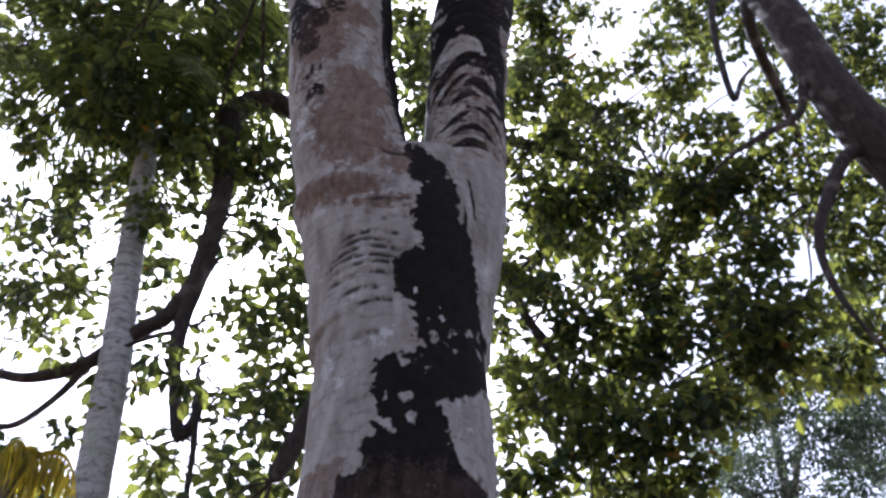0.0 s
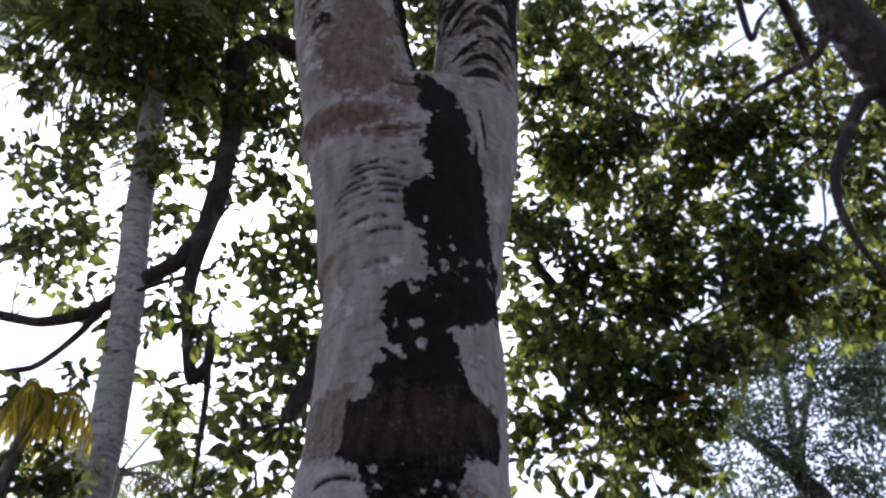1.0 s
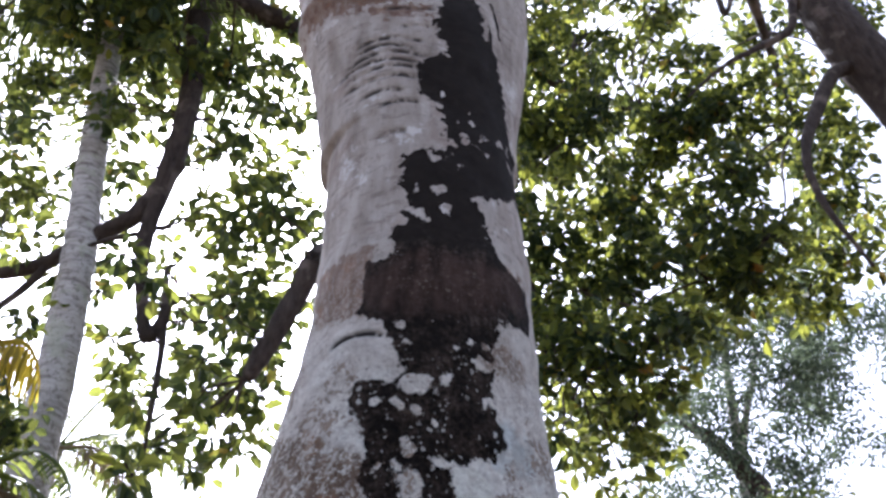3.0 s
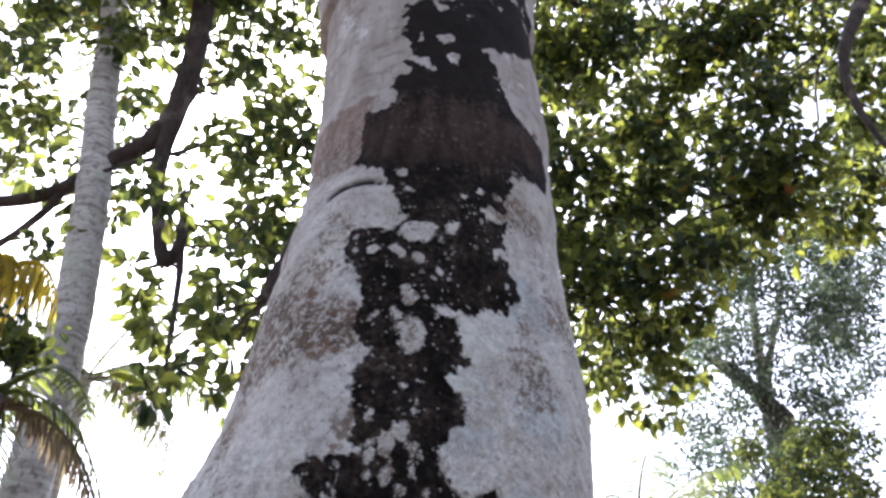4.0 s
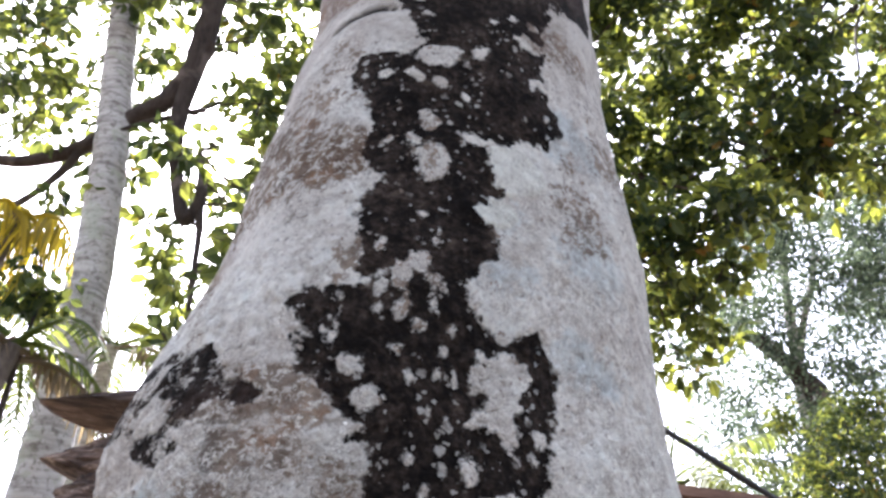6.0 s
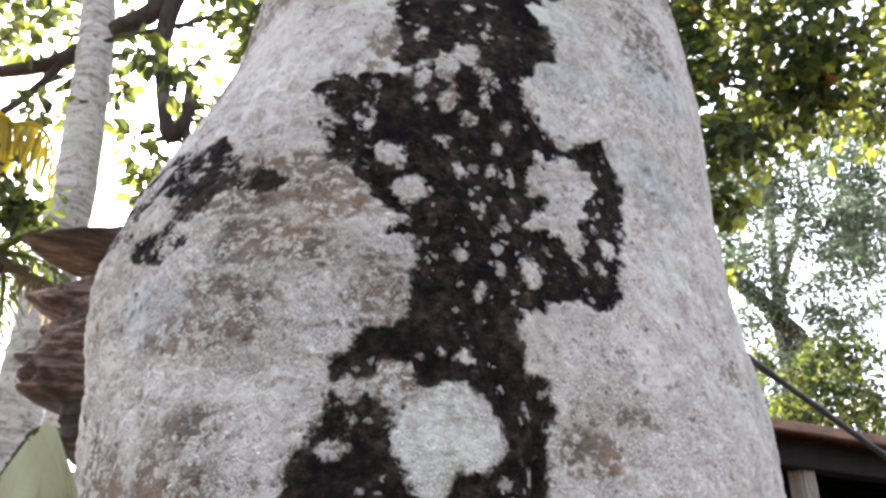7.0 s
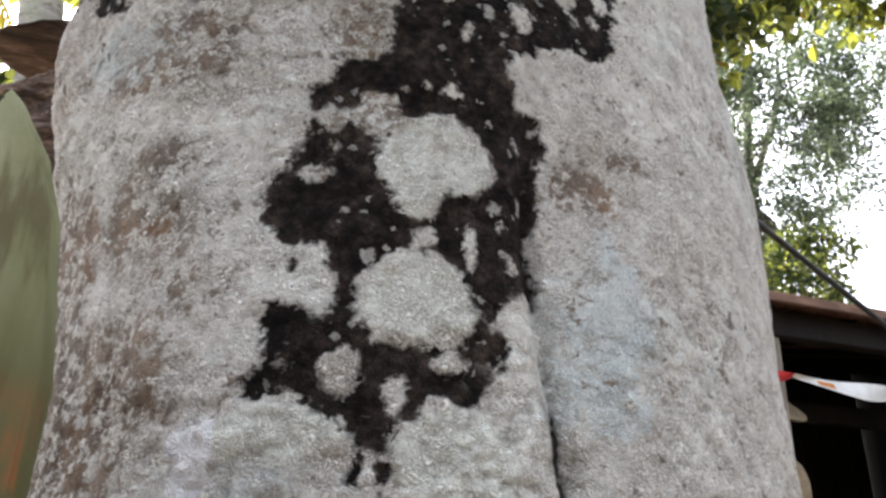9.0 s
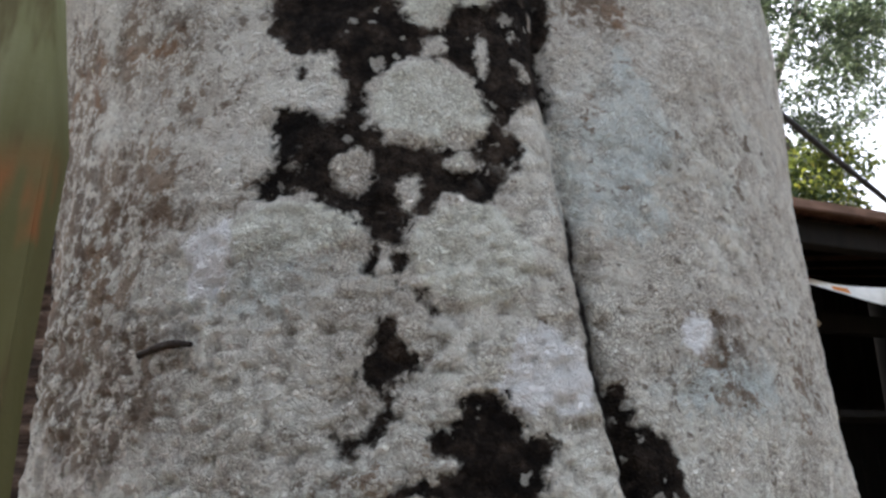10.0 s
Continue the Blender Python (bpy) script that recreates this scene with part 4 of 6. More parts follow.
PALE_DOTS_A = [(-14.6, 1.331, 0.81, 0.0054), (-9.5, 1.324, 1.26, 0.0126), (-4.9, 1.307, 0.81, 0.0081), (-0.2, 1.331, 0.99, 0.0063), (1.9, 1.415, 0.72, 0.0153), (-6.8, 1.264, 0.54, 0.0063), (-12.5, 1.515, 1.44, 0.0081), (-14, 1.469, 0.81, 0.0045), (-11.7, 1.49, 0.54, 0.0036), (-2.9, 1.551, 0.72, 0.0045), (0.1, 1.549, 1.35, 0.0099), (-0.2, 1.575, 0.63, 0.0054), (6.1, 1.404, 0.45, 0.0054), (-7.8, 1.417, 0.36, 0.0063), (-10.9, 1.424, 0.36, 0.0027), (8, 1.508, 0.45, 0.0054), (5.4, 1.438, 0.54, 0.0081), (8, 1.456, 0.45, 0.0081), (-2.7, 1.421, 1.08, 0.009), (2.2, 1.61, 0.99, 0.0081), (9.3, 1.64, 1.53, 0.018), (-12.4, 1.387, 1.35, 0.0216), (-7.5, 1.913, 1.17, 0.009), (-6.7, 1.869, 1.08, 0.0072)]
PALE_DOTS_B = [(-3, 1.868, 2.07, 0.018), (-9.8, 1.859, 1.26, 0.0117), (0.2, 1.896, 2.25, 0.0162), (3.6, 1.863, 1.17, 0.0099), (3.3, 1.928, 0.9, 0.0063), (0.7, 1.924, 0.72, 0.0063), (3.9, 1.946, 1.08, 0.0081), (0.8, 1.968, 0.99, 0.0054), (5.6, 1.981, 1.35, 0.0045), (-6.8, 1.817, 0.9, 0.0081), (-2, 1.824, 0.99, 0.0099), (3.5, 1.832, 0.72, 0.0135), (0.3, 1.804, 0.99, 0.009), (-3.1, 1.769, 0.99, 0.0063), (5.1, 1.769, 0.81, 0.0063), (-0.6, 1.737, 0.81, 0.0081), (4.6, 1.742, 0.54, 0.0045), (7.3, 1.74, 0.45, 0.009), (2.7, 1.698, 0.45, 0.0063), (5.6, 1.686, 0.54, 0.0045), (-0.4, 1.641, 0.54, 0.0045), (6.7, 1.798, 0.81, 0.0072), (12.7, 1.772, 0.9, 0.0081), (21.1, 1.657, 0.72, 0.0045)]
PALE_DOTS_C = [(23.2, 1.682, 1.17, 0.0081), (-43.8, 1.708, 4.68, 0.0252), (3.8, 2.285, 6.12, 0.0234), (-0.1, 2.384, 1.53, 0.0072), (-2.3, 2.431, 1.71, 0.009), (31.6, 2.358, 4.86, 0.0153), (33.4, 2.408, 1.53, 0.0099), (26.6, 2.369, 1.08, 0.0063), (49, 2.413, 4.23, 0.0144), (16.5, 2.301, 2.52, 0.0144), (4.8, 2.224, 1.89, 0.009), (10.8, 2.201, 1.53, 0.0072), (2.5, 2.143, 2.07, 0.0198), (13, 2.119, 3.69, 0.0099), (2.7, 2.069, 4.41, 0.0324), (-2, 2.1, 1.62, 0.0144), (-7.5, 2.103, 1.17, 0.009), (-6.6, 1.854, 1.35, 0.009), (-10.5, 1.747, 2.16, 0.0135), (-7.3, 1.706, 2.34, 0.0144), (18, 1.76, 3.6, 0.0243), (34.6, 2.271, 1.89, 0.0126), (16.5, 2.871, 2.07, 0.0144), (19, 2.813, 2.34, 0.0198)]
PALE_DOTS_D = [(3.9, 2.868, 1.08, 0.0072), (5.4, 2.77, 1.35, 0.0081), (15.5, 2.991, 2.97, 0.0117), (27.5, 2.98, 1.89, 0.009), (-5.7, 2.391, 0.99, 0.0063), (11.2, 2.446, 0.81, 0.0054), (26.8, 2.405, 1.62, 0.0081), (20.4, 2.384, 0.9, 0.0036), (24.1, 2.378, 0.63, 0.0027), (-1.9, 2.236, 1.26, 0.0081), (-10.6, 2.237, 1.53, 0.009), (31.4, 2.262, 1.62, 0.0117), (35, 2.201, 1.17, 0.009), (46.1, 2.443, 2.61, 0.0144), (20.9, 3.283, 1.08, 0.0069), (39.2, 3.203, 2.65, 0.0168), (35, 3.098, 2.48, 0.0213), (49.5, 3.136, 2.81, 0.0134), (61.4, 3.178, 2.92, 0.0139), (25.6, 3.076, 1.62, 0.0089), (22, 2.999, 2.52, 0.0126), (31.2, 3.18, 1.24, 0.0089), (46.8, 3.076, 4.64, 0.0085), (73.1, 3.128, 3.56, 0.0089)]
PALE_DOTS_E = [(74.3, 3.199, 1.51, 0.0174)]
DARK_PATCHES = [(-58.0, 1.42, 5.0, 0.04), (-61.0, 1.3, 5.0, 0.09), (-56.0, 1.2, 4.0, 0.06), (-80.0, 1.84, 16.0, 0.10), (-86.0, 2.02, 13.0, 0.14), (17.0, 4.066, 7.0, 0.07), (9.0, 4.2, 6.0, 0.06), (30.0, 4.02, 14.0, 0.1), (36.0, 3.95, 18.0, 0.09), (28.0, 3.90, 14.0, 0.09), (67.8, 3.83, 1.3, 0.12), (60.5, 3.66, 1.2, 0.1), (72.0, 3.28, 0.9, 0.08), (64.5, 3.5, 1.0, 0.1)]
ROSETTES = [(23.4, 2.073, 8.5, 0.05), (16.5, 1.992, 6.7, 0.026), (-2.0, 1.482, 6.1, 0.041), (-4.5, 1.443, 2.0, 0.014), (-3.4, 1.375, 4.8, 0.032),
    (0.7, 1.364, 1.9, 0.016), (-0.7, 1.333, 1.3, 0.009), (-6.9, 1.308, 1.0, 0.009), (0.6, 1.27, 5.2, 0.031), (-14.3, 1.285, 6.2, 0.019)]
WHITE_PATCHES = [(5.9, 1.2, 3.3, 0.019), (21.8, 1.229, 2.2, 0.017), (-21.7, 1.279, 2.8, 0.016), (-21.6, 1.263, 2.2, 0.013),
    (4.2, 1.188, 2.2, 0.012), (7.4, 1.19, 1.8, 0.02)]
BROWN_PATCHES = [(-40.0, 2.62, 26.0, 0.07), (-34.0, 1.2, 10.0, 0.05), (-33.9, 1.45, 3.5, 0.04), (-30.0, 1.71, 11.0, 0.03), (-50.0, 1.38, 6.0, 0.14), (17.0, 2.565, 34.2, 0.106), (-21.7, 2.084, 11.4, 0.06), (43.2, 2.386, 14.9, 0.046), (-16.7, 1.701, 5.1, 0.032), (-25.7, 1.646, 5.5, 0.024), (-28.8, 1.568, 6.6, 0.023), (-30.1, 1.489, 4.9, 0.016), (23.2, 1.516, 5.8, 0.013), (17.0, 1.479, 5.0, 0.021), (-28.4, 1.434, 3.7, 0.028), (-32.3, 1.567, 7.2, 0.023), (-37.2, 4.12, 22.5, 0.244), (-43.0, 3.79, 38.2, 0.067), (23.8, 1.242, 4.0, 0.01), (-27.7, 1.304, 3.6, 0.014)]
BROWN_PATCHES_MORE = [(-48.2, 1.289, 10.8, 0.106), (-46.8, 2.111, 24.5, 0.094), (2.0, 3.97, 16.0, 0.1), (-8.0, 3.7, 22.0, 0.05), (-20.0, 4.05, 24.0, 0.06), (-41.0, 1.25, 7.0, 0.09), (-45.0, 1.42, 6.0, 0.07), (-36.0, 1.33, 4.0, 0.04), (26.0, 1.225, 3.0, 0.012)]
BROWN_PATCHES = BROWN_PATCHES + BROWN_PATCHES_MORE
BLUE_PATCHES = [(18.4, 1.386, 4.6, 0.036), (15.9, 1.322, 4.7, 0.024), (43.4, 1.957, 9.7, 0.063), (16.5, 1.992, 6.7, 0.026), (10.5, 1.967, 6.9, 0.038), (35.5, 1.789, 10.0, 0.032), (-38.0, 1.597, 7.4, 0.03), (16.6, 1.363, 5.0, 0.028), (25.3, 1.209, 5.0, 0.023), (44.3, 2.179, 11.0, 0.051), (18.7, 1.895, 7.3, 0.026), (-15.8, 1.261, 4.3, 0.014)]


def outline(axis_x, axis_y, angles, z, field, far):
    """Radius at which each ray from the axis leaves the wood, by halving from outside."""
    a, h = np.meshgrid(angles, z)
    dx, dy = np.sin(a), -np.cos(a)
    ax, ay = axis_x[:, None], axis_y[:, None]
    r_out = np.zeros_like(a)
    found = np.zeros(a.shape, bool)
    for r in np.linspace(far, 0.04, 60):
        inside = (field(ax + dx * r, ay + dy * r, h) < 0) & ~found
        r_out[inside] = r
        found |= inside
    lo, hi = r_out.copy(), r_out + (far - 0.04) / 59
    for _ in range(9):
        mid = (lo + hi) / 2
        ins = field(ax + dx * mid, ay + dy * mid, h) < 0
        lo, hi = np.where(ins, mid, lo), np.where(ins, hi, mid)
    return a, h, lo


DEG = 0.0058  # metres of bark for one degree round the trunk


def patches(rows, a, z):
    d = np.full(a.shape, -0.2)
    for pa, pz, ra, rz in rows:
        u, v = (a - pa) * DEG, z - pz
        wu, wv = ra * DEG, rz
        q = np.hypot(u / wu, v / wv)
        d = np.maximum(d, (1 - q) * (0.6 * min(wu, wv) + 0.4 * max(wu, wv)))
    return d


def stain(points, a, z):
    """Signed distance in metres to a closed outline, positive inside; far off it is -0.2."""
    p = np.array(points) * (DEG, 1.0)
    x, y = a * DEG, z
    near = (x > p[:, 0].min() - 0.05) & (x < p[:, 0].max() + 0.05) & (y > p[:, 1].min() - 0.05) & (y < p[:, 1].max() + 0.05)
    x, y = x[near], y[near]
    best, inside = np.full(x.shape, 9.0), np.zeros(x.shape, bool)
    for (x0, y0), (x1, y1) in zip(p, np.roll(p, -1, 0)):
        ex, ey = x1 - x0, y1 - y0
        t = np.clip(((x - x0) * ex + (y - y0) * ey) / (ex * ex + ey * ey + 1e-12), 0, 1)
        best = np.minimum(best, np.hypot(x - x0 - t * ex, y - y0 - t * ey))
        if y0 != y1:
            inside ^= ((y0 > y) != (y1 > y)) & (x < x0 + (y - y0) * ex / ey)
    d = np.full(near.shape, -0.2)
    d[near] = np.where(inside, best, -best)
    return d


def stains(outlines, a, z):
    return np.maximum.reduce([stain(k, a, z) for k in outlines])


def grains(u, v, size, seed):
    """Domes of a pebbly crust, 0 in the seams and 1 on top, and a chance value for each grain; u and v in metres."""
    u, v = u / size, v / size
    iu, iv = np.floor(u).astype(np.int64), np.floor(v).astype(np.int64)
    best, chance = np.full(u.shape, 9.0), np.zeros(u.shape)
    for du in (-1, 0, 1):
        for dv in (-1, 0, 1):
            h = (iu + du) * 374761393 + (iv + dv) * 668265263 + seed * 1442695
            h = (h ^ (h >> 13)) * 1274126177
            h = h ^ (h >> 16)
            jx, jy = (h & 1023) / 1023, ((h >> 10) & 1023) / 1023
            d = np.hypot(u - iu - du - jx, v - iv - dv - jy)
            chance = np.where(d < best, ((h >> 20) & 1023) / 1023, chance)
            best = np.minimum(best, d)
    return np.clip(1 - (best / 0.8) ** 2, 0, 1), chance


def folds(a, z, rows, width):
    """Bark folds as arcs: rows of height, from and to angle, sag."""
    out = np.zeros(a.shape)
    for z0, a0, a1, sag in rows:
        u = np.clip((a - a0) / (a1 - a0), -0.2, 1.2)
        zc = z0 + sag * (1 - (2 * u - 1) ** 2)
        out = np.maximum(out, np.exp(-((z - zc) / width) ** 2) * np.clip(np.minimum(u, 1 - u) * 6 + 0.2, 0, 1))
    return out


STEM_STAINS_LEFT = [(-44, 4.93, 22, 0.132), (-31, 4.73, 15, 0.091), (-54, 5.10, 26, 0.069), (-15, 4.88, 9, 0.087), (2, 4.95, 12, 0.044), (-24, 4.39, 7, 0.042), (-33, 4.37, 6, 0.023), (70, 4.66, 14, 0.34)]
STEM_BROWN_LEFT = [(4, 4.12, 40, 0.254), (23, 4.40, 34, 0.125), (-21, 4.76, 36, 0.208), (17, 4.93, 40, 0.089), (-12, 3.87, 40, 0.057)]
STEM_STAINS_RIGHT = [(-33, 5.25, 40, 0.124), (21, 5.12, 33, 0.173), (44, 4.96, 28, 0.137), (-27, 4.82, 38, 0.066), (28, 4.62, 37, 0.042), (-5, 4.53, 23, 0.029), (9, 4.17, 31, 0.045),
                     (21, 4.06, 27, 0.031), (66, 4.83, 26, 0.213), (60, 4.05, 17, 0.184), (12, 4.29, 33, 0.024), (-17, 4.39, 21, 0.025), (-25, 4.68, 24, 0.027), (37, 4.43, 28, 0.024)]
LEFT_FOLDS = [(3.335, -52, 8, 0.02), (3.375, -50, 12, 0.025), (3.405, -56, 6, 0.03), (3.440, -52, 14, 0.03), (3.475, -46, 4, 0.03),
              (3.515, -40, 12, 0.025), (3.225, -20, 8, 0.012), (3.28, -38, -4, 0.014), (2.395, -34, -8, 0.02), (3.60, -10, 20, 0.01),
              (3.10, -22, -2, 0.01), (3.70, -30, 18, 0.012), (4.02, -30, 16, -0.01)]


def build_main_tree():
    tree = empty("tree", (AXIS[0], AXIS[1], 0), "large forked tree with pale grey bark, white lichen and black stains", "tree")
    front = np.concatenate([np.linspace(-115, -64, 60)[:-1], np.linspace(-64, 50, 336)[:-1], np.linspace(50, 115, 80), np.linspace(115, 245, 60)[1:-1]])
    z = np.concatenate([np.arange(-0.08, 1.08, 0.012), np.arange(1.08, 1.76, 0.0018), np.arange(1.76, 2.6, 0.0034), np.arange(2.6, 4.17, 0.0072)])
    wide, high = front[np.unique(np.append(np.arange(0, len(front), 3), len(front) - 1))], np.arange(-0.08, 4.20, 0.014)
    _, _, coarse = outline(np.full(len(high), AXIS[0]), np.full(len(high), AXIS[1]), np.radians(wide), high, trunk_field, 0.95)
    coarse = np.array([np.interp(front, wide, row) for row in coarse])
    k = np.clip(((z - high[0]) / 0.014).astype(int), 0, len(high) - 2)
    part_up = ((z - high[k]) / 0.014)[:, None]
    r = coarse[k] * (1 - part_up) + coarse[k + 1] * part_up
    a, h = np.meshgrid(np.radians(front), z)
    deg = np.degrees(a)
    # root flare lobes near the ground
    r = r + 0.10 * np.clip((0.45 - h) / 0.5, 0, 1) ** 2 * (0.6 + 0.4 * np.cos(4 * a + 0.6))
    x, y = AXIS[0] + np.sin(a) * r, AXIS[1] - np.cos(a) * r
    p = np.stack([x, y, h], -1).reshape(-1, 3)
    bump = 0.010 * vnoise(p, 4.2, 1) + 0.0045 * vnoise(p, 11, 2) + 0.0022 * vnoise(p, 29, 3) * np.clip((3.0 - p[:, 2]) / 0.6, 0.25, 1)
    r = r + bump.reshape(r.shape)
    groove = np.interp(h, [0.0, 1.00, 1.14, 1.20, 1.28, 1.35, 1.44, 1.55, 1.75], [18, 14.5, 12.3, 10.8, 10.1, 9.3, 8.4, 9.8, 11])
    deep = np.clip((1.62 - h) / 0.22, 0, 1)
    r = r - deep * 0.016 * np.exp(-((deg - groove) / 1.3) ** 2)
    r = r - deep * 0.017 / (1 + np.exp(-(deg - groove) / 0.8)) * np.exp(-np.clip(deg - groove, 0, 90) / 26)
    fold = folds(deg + 2 * vnoise(p, 14, 8).reshape(r.shape), h + 0.006 * vnoise(p, 9, 9).reshape(r.shape), LEFT_FOLDS, 0.009)
    r = r - 0.006 * fold
    r = r + 0.022 * np.exp(-((h - 3.83) / 0.05) ** 2) * np.clip((10 - deg) / 40, 0, 1)
    loose = np.clip((p[:, 2] - 1.2) / 1.2, 0.35, 1)
    wa, wz = (loose * (0.7 * vnoise(p, 22, 21) + 0.6 * vnoise(p, 60, 23))).reshape(r.shape), (loose * (0.004 * vnoise(p, 22, 22) + 0.0035 * vnoise(p, 60, 24))).reshape(r.shape)
    plain_deg, plain_h = deg, h
    deg, h = deg + wa, h + wz
    spots = patches(PALE_DOTS_A + PALE_DOTS_B + PALE_DOTS_C + PALE_DOTS_D + PALE_DOTS_E, deg, h)
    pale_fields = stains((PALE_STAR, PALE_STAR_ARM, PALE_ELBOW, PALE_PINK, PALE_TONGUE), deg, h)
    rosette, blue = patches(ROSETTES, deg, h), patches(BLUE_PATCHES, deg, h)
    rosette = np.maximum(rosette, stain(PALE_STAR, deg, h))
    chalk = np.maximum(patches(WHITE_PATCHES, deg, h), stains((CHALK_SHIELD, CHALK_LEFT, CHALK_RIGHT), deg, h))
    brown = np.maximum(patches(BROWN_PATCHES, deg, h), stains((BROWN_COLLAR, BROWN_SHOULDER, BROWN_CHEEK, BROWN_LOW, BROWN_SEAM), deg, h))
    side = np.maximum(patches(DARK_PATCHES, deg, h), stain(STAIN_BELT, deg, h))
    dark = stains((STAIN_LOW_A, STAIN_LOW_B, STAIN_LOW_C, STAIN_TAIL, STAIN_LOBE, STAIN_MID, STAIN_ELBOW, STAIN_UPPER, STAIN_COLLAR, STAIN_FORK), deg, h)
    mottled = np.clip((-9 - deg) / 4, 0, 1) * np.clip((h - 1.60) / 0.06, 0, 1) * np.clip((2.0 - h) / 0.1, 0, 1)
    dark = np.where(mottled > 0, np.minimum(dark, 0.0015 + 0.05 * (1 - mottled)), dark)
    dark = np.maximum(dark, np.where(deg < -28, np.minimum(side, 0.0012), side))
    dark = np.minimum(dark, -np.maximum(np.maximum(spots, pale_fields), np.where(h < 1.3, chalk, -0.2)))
    # pebbly crust below, smooth bark above; the black crust is the finer one
    bend = (0.0035 * vnoise(p, 70, 51) + 0.0015 * vnoise(p, 190, 53)).reshape(r.shape)
    round_, up_ = a * 0.36 + bend, plain_h + 0.8 * bend[::-1, ::-1]
    (big, _), (fine, seed) = grains(round_, up_, 0.0165, 3), grains(round_, up_, 0.0078, 5)
    crusty = np.clip((2.5 - plain_h) / 0.7, 0, 1) * np.clip(0.75 + 0.6 * vnoise(p, 5.0, 55).reshape(r.shape), 0.15, 1.2) * np.where(plain_deg > groove + 2, 0.55, 1.0)
    is_dark = np.clip(dark / 0.006 + 0.5, 0, 1)
    r = r + crusty * ((0.0042 * big + 0.0044 * fine) * (1 - 0.45 * is_dark) - 0.0012 * is_dark)
    r = r + crusty * (0.0028 * vnoise(p, 46, 57) + 0.0014 * vnoise(p, 120, 58)).reshape(r.shape)
    # depth between the grains, the mask for the painted crevice shade
    pit_shade = np.clip(crusty, 0, 1) * np.clip(1.7 - 2.9 * fine, 0, 1) * (0.55 + 0.45 * np.clip(1 - 1.4 * big, 0, 1))
    rag = np.clip((p[:, 2] - 1.5) / 0.4, 0.5, 1.3)
    dark = dark - 0.005 * crusty * (0.6 * big + 0.6 * fine - 0.6) + 0.0015 + (rag * (0.005 * vnoise(p, 70, 61) + 0.004 * vnoise(p, 150, 62))).reshape(r.shape)
    deg, h = plain_deg, plain_h
    # the crust of the rosettes stands a little proud of the bark
    r = r + 0.0035 * np.clip(rosette / 0.008 + 0.5, 0, 1)
    dark = np.where(np.abs(deg) > 100, -0.03 + 0.06 * vnoise(p, 2.2, 6).reshape(r.shape), dark)
    # dark lines along the folds and down the groove
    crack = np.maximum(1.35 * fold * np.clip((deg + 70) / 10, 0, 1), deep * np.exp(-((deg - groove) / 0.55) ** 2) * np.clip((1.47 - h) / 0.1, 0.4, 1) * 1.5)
    rough = np.clip((2.75 - h) / 0.5, 0.0, 1)
    worn = np.clip(0.28 + 0.4 * np.clip((h - 1.8) / 0.25, 0, 1) - (deg - 4) / 120 + 0.75 * vnoise(p, 3.4, 31).reshape(r.shape), 0.05, 1)
    x, y = AXIS[0] + np.sin(a) * r, AXIS[1] - np.cos(a) * r
    v = np.stack([x, y, h], -1).reshape(-1, 3)
    n, m = len(front), len(z)
    i = np.arange(m - 1)[:, None] * n + np.arange(n)
    j = np.arange(m - 1)[:, None] * n + (np.arange(n) + 1) % n
    f = np.stack([i, j, j + n, i + n], -1).reshape(-1, 4)
    # a low dome closes the fork
    v = np.vstack([v, v[-n:] * (0.5, 0.5, 1) + (AXIS[0] * 0.5, AXIS[1] * 0.5, 0.03), v[-n:] * (0.02, 0.02, 1) + (AXIS[0] * 0.98, AXIS[1] * 0.98, 0.04)])
    for step in (0, 1):
        i = (m - 1 + step) * n + np.arange(n)
        j = (m - 1 + step) * n + (np.arange(n) + 1) % n
        f = np.vstack([f, np.stack([i, j, j + n, i + n], -1)])
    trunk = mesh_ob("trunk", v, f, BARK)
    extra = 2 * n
    for name, val, fill in (("dark", dark, 0.05), ("rosette", rosette, -0.2), ("chalk", chalk, -0.2), ("brown", brown, -0.2), ("blue", blue, -0.2), ("crack", crack, 0), ("rough", rough, 0), ("worn", worn, 0), ("pit_shade", pit_shade, 0), ("seed", seed, 0.5)):
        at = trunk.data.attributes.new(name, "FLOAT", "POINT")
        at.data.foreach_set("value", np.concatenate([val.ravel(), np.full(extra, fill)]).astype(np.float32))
    under(trunk, tree)
    for rows, which in ((STEM_LEFT, 0), (STEM_RIGHT, 1)):
        z = np.arange(4.10, 7.6, 0.011)
        sx, sy, sr = rounded(rows, z, 0.12)
        ang = np.radians(np.linspace(-180, 180, 170, endpoint=False))
        a, h, r = outline(sx, sy, ang, z, trunk_field, 0.62)
        r = np.minimum(r, sr[:, None] * 1.06)
        deg = np.degrees(a)
        x, y = sx[:, None] + np.sin(a) * r, sy[:, None] - np.cos(a) * r
        p = np.stack([x, y, h], -1).reshape(-1, 3)
        r = r + (0.010 * vnoise(p, 4.2, 1) + 0.005 * vnoise(p, 11, 2)).reshape(r.shape)
        low = np.clip((4.45 - h) / 0.35, 0, 1)
        if which == 0:
            dark = np.minimum(deg - 66 + 5 * (h - 4.3), 178 - deg) * 0.0042
            dark = np.maximum(dark, (0.7 * vnoise(p, 6, 12).reshape(r.shape) - 0.25) * 0.09 + np.clip((h - 5.05) * 0.035, -0.05, 0.03) - np.abs(deg + 55) * 0.0006)
            brown = np.where(deg > -60, 0.06 * vnoise(p, 3.2, 14).reshape(r.shape) - 0.02 + 0.04 * (1 - np.abs(h - 4.45) / 0.5), -0.1)
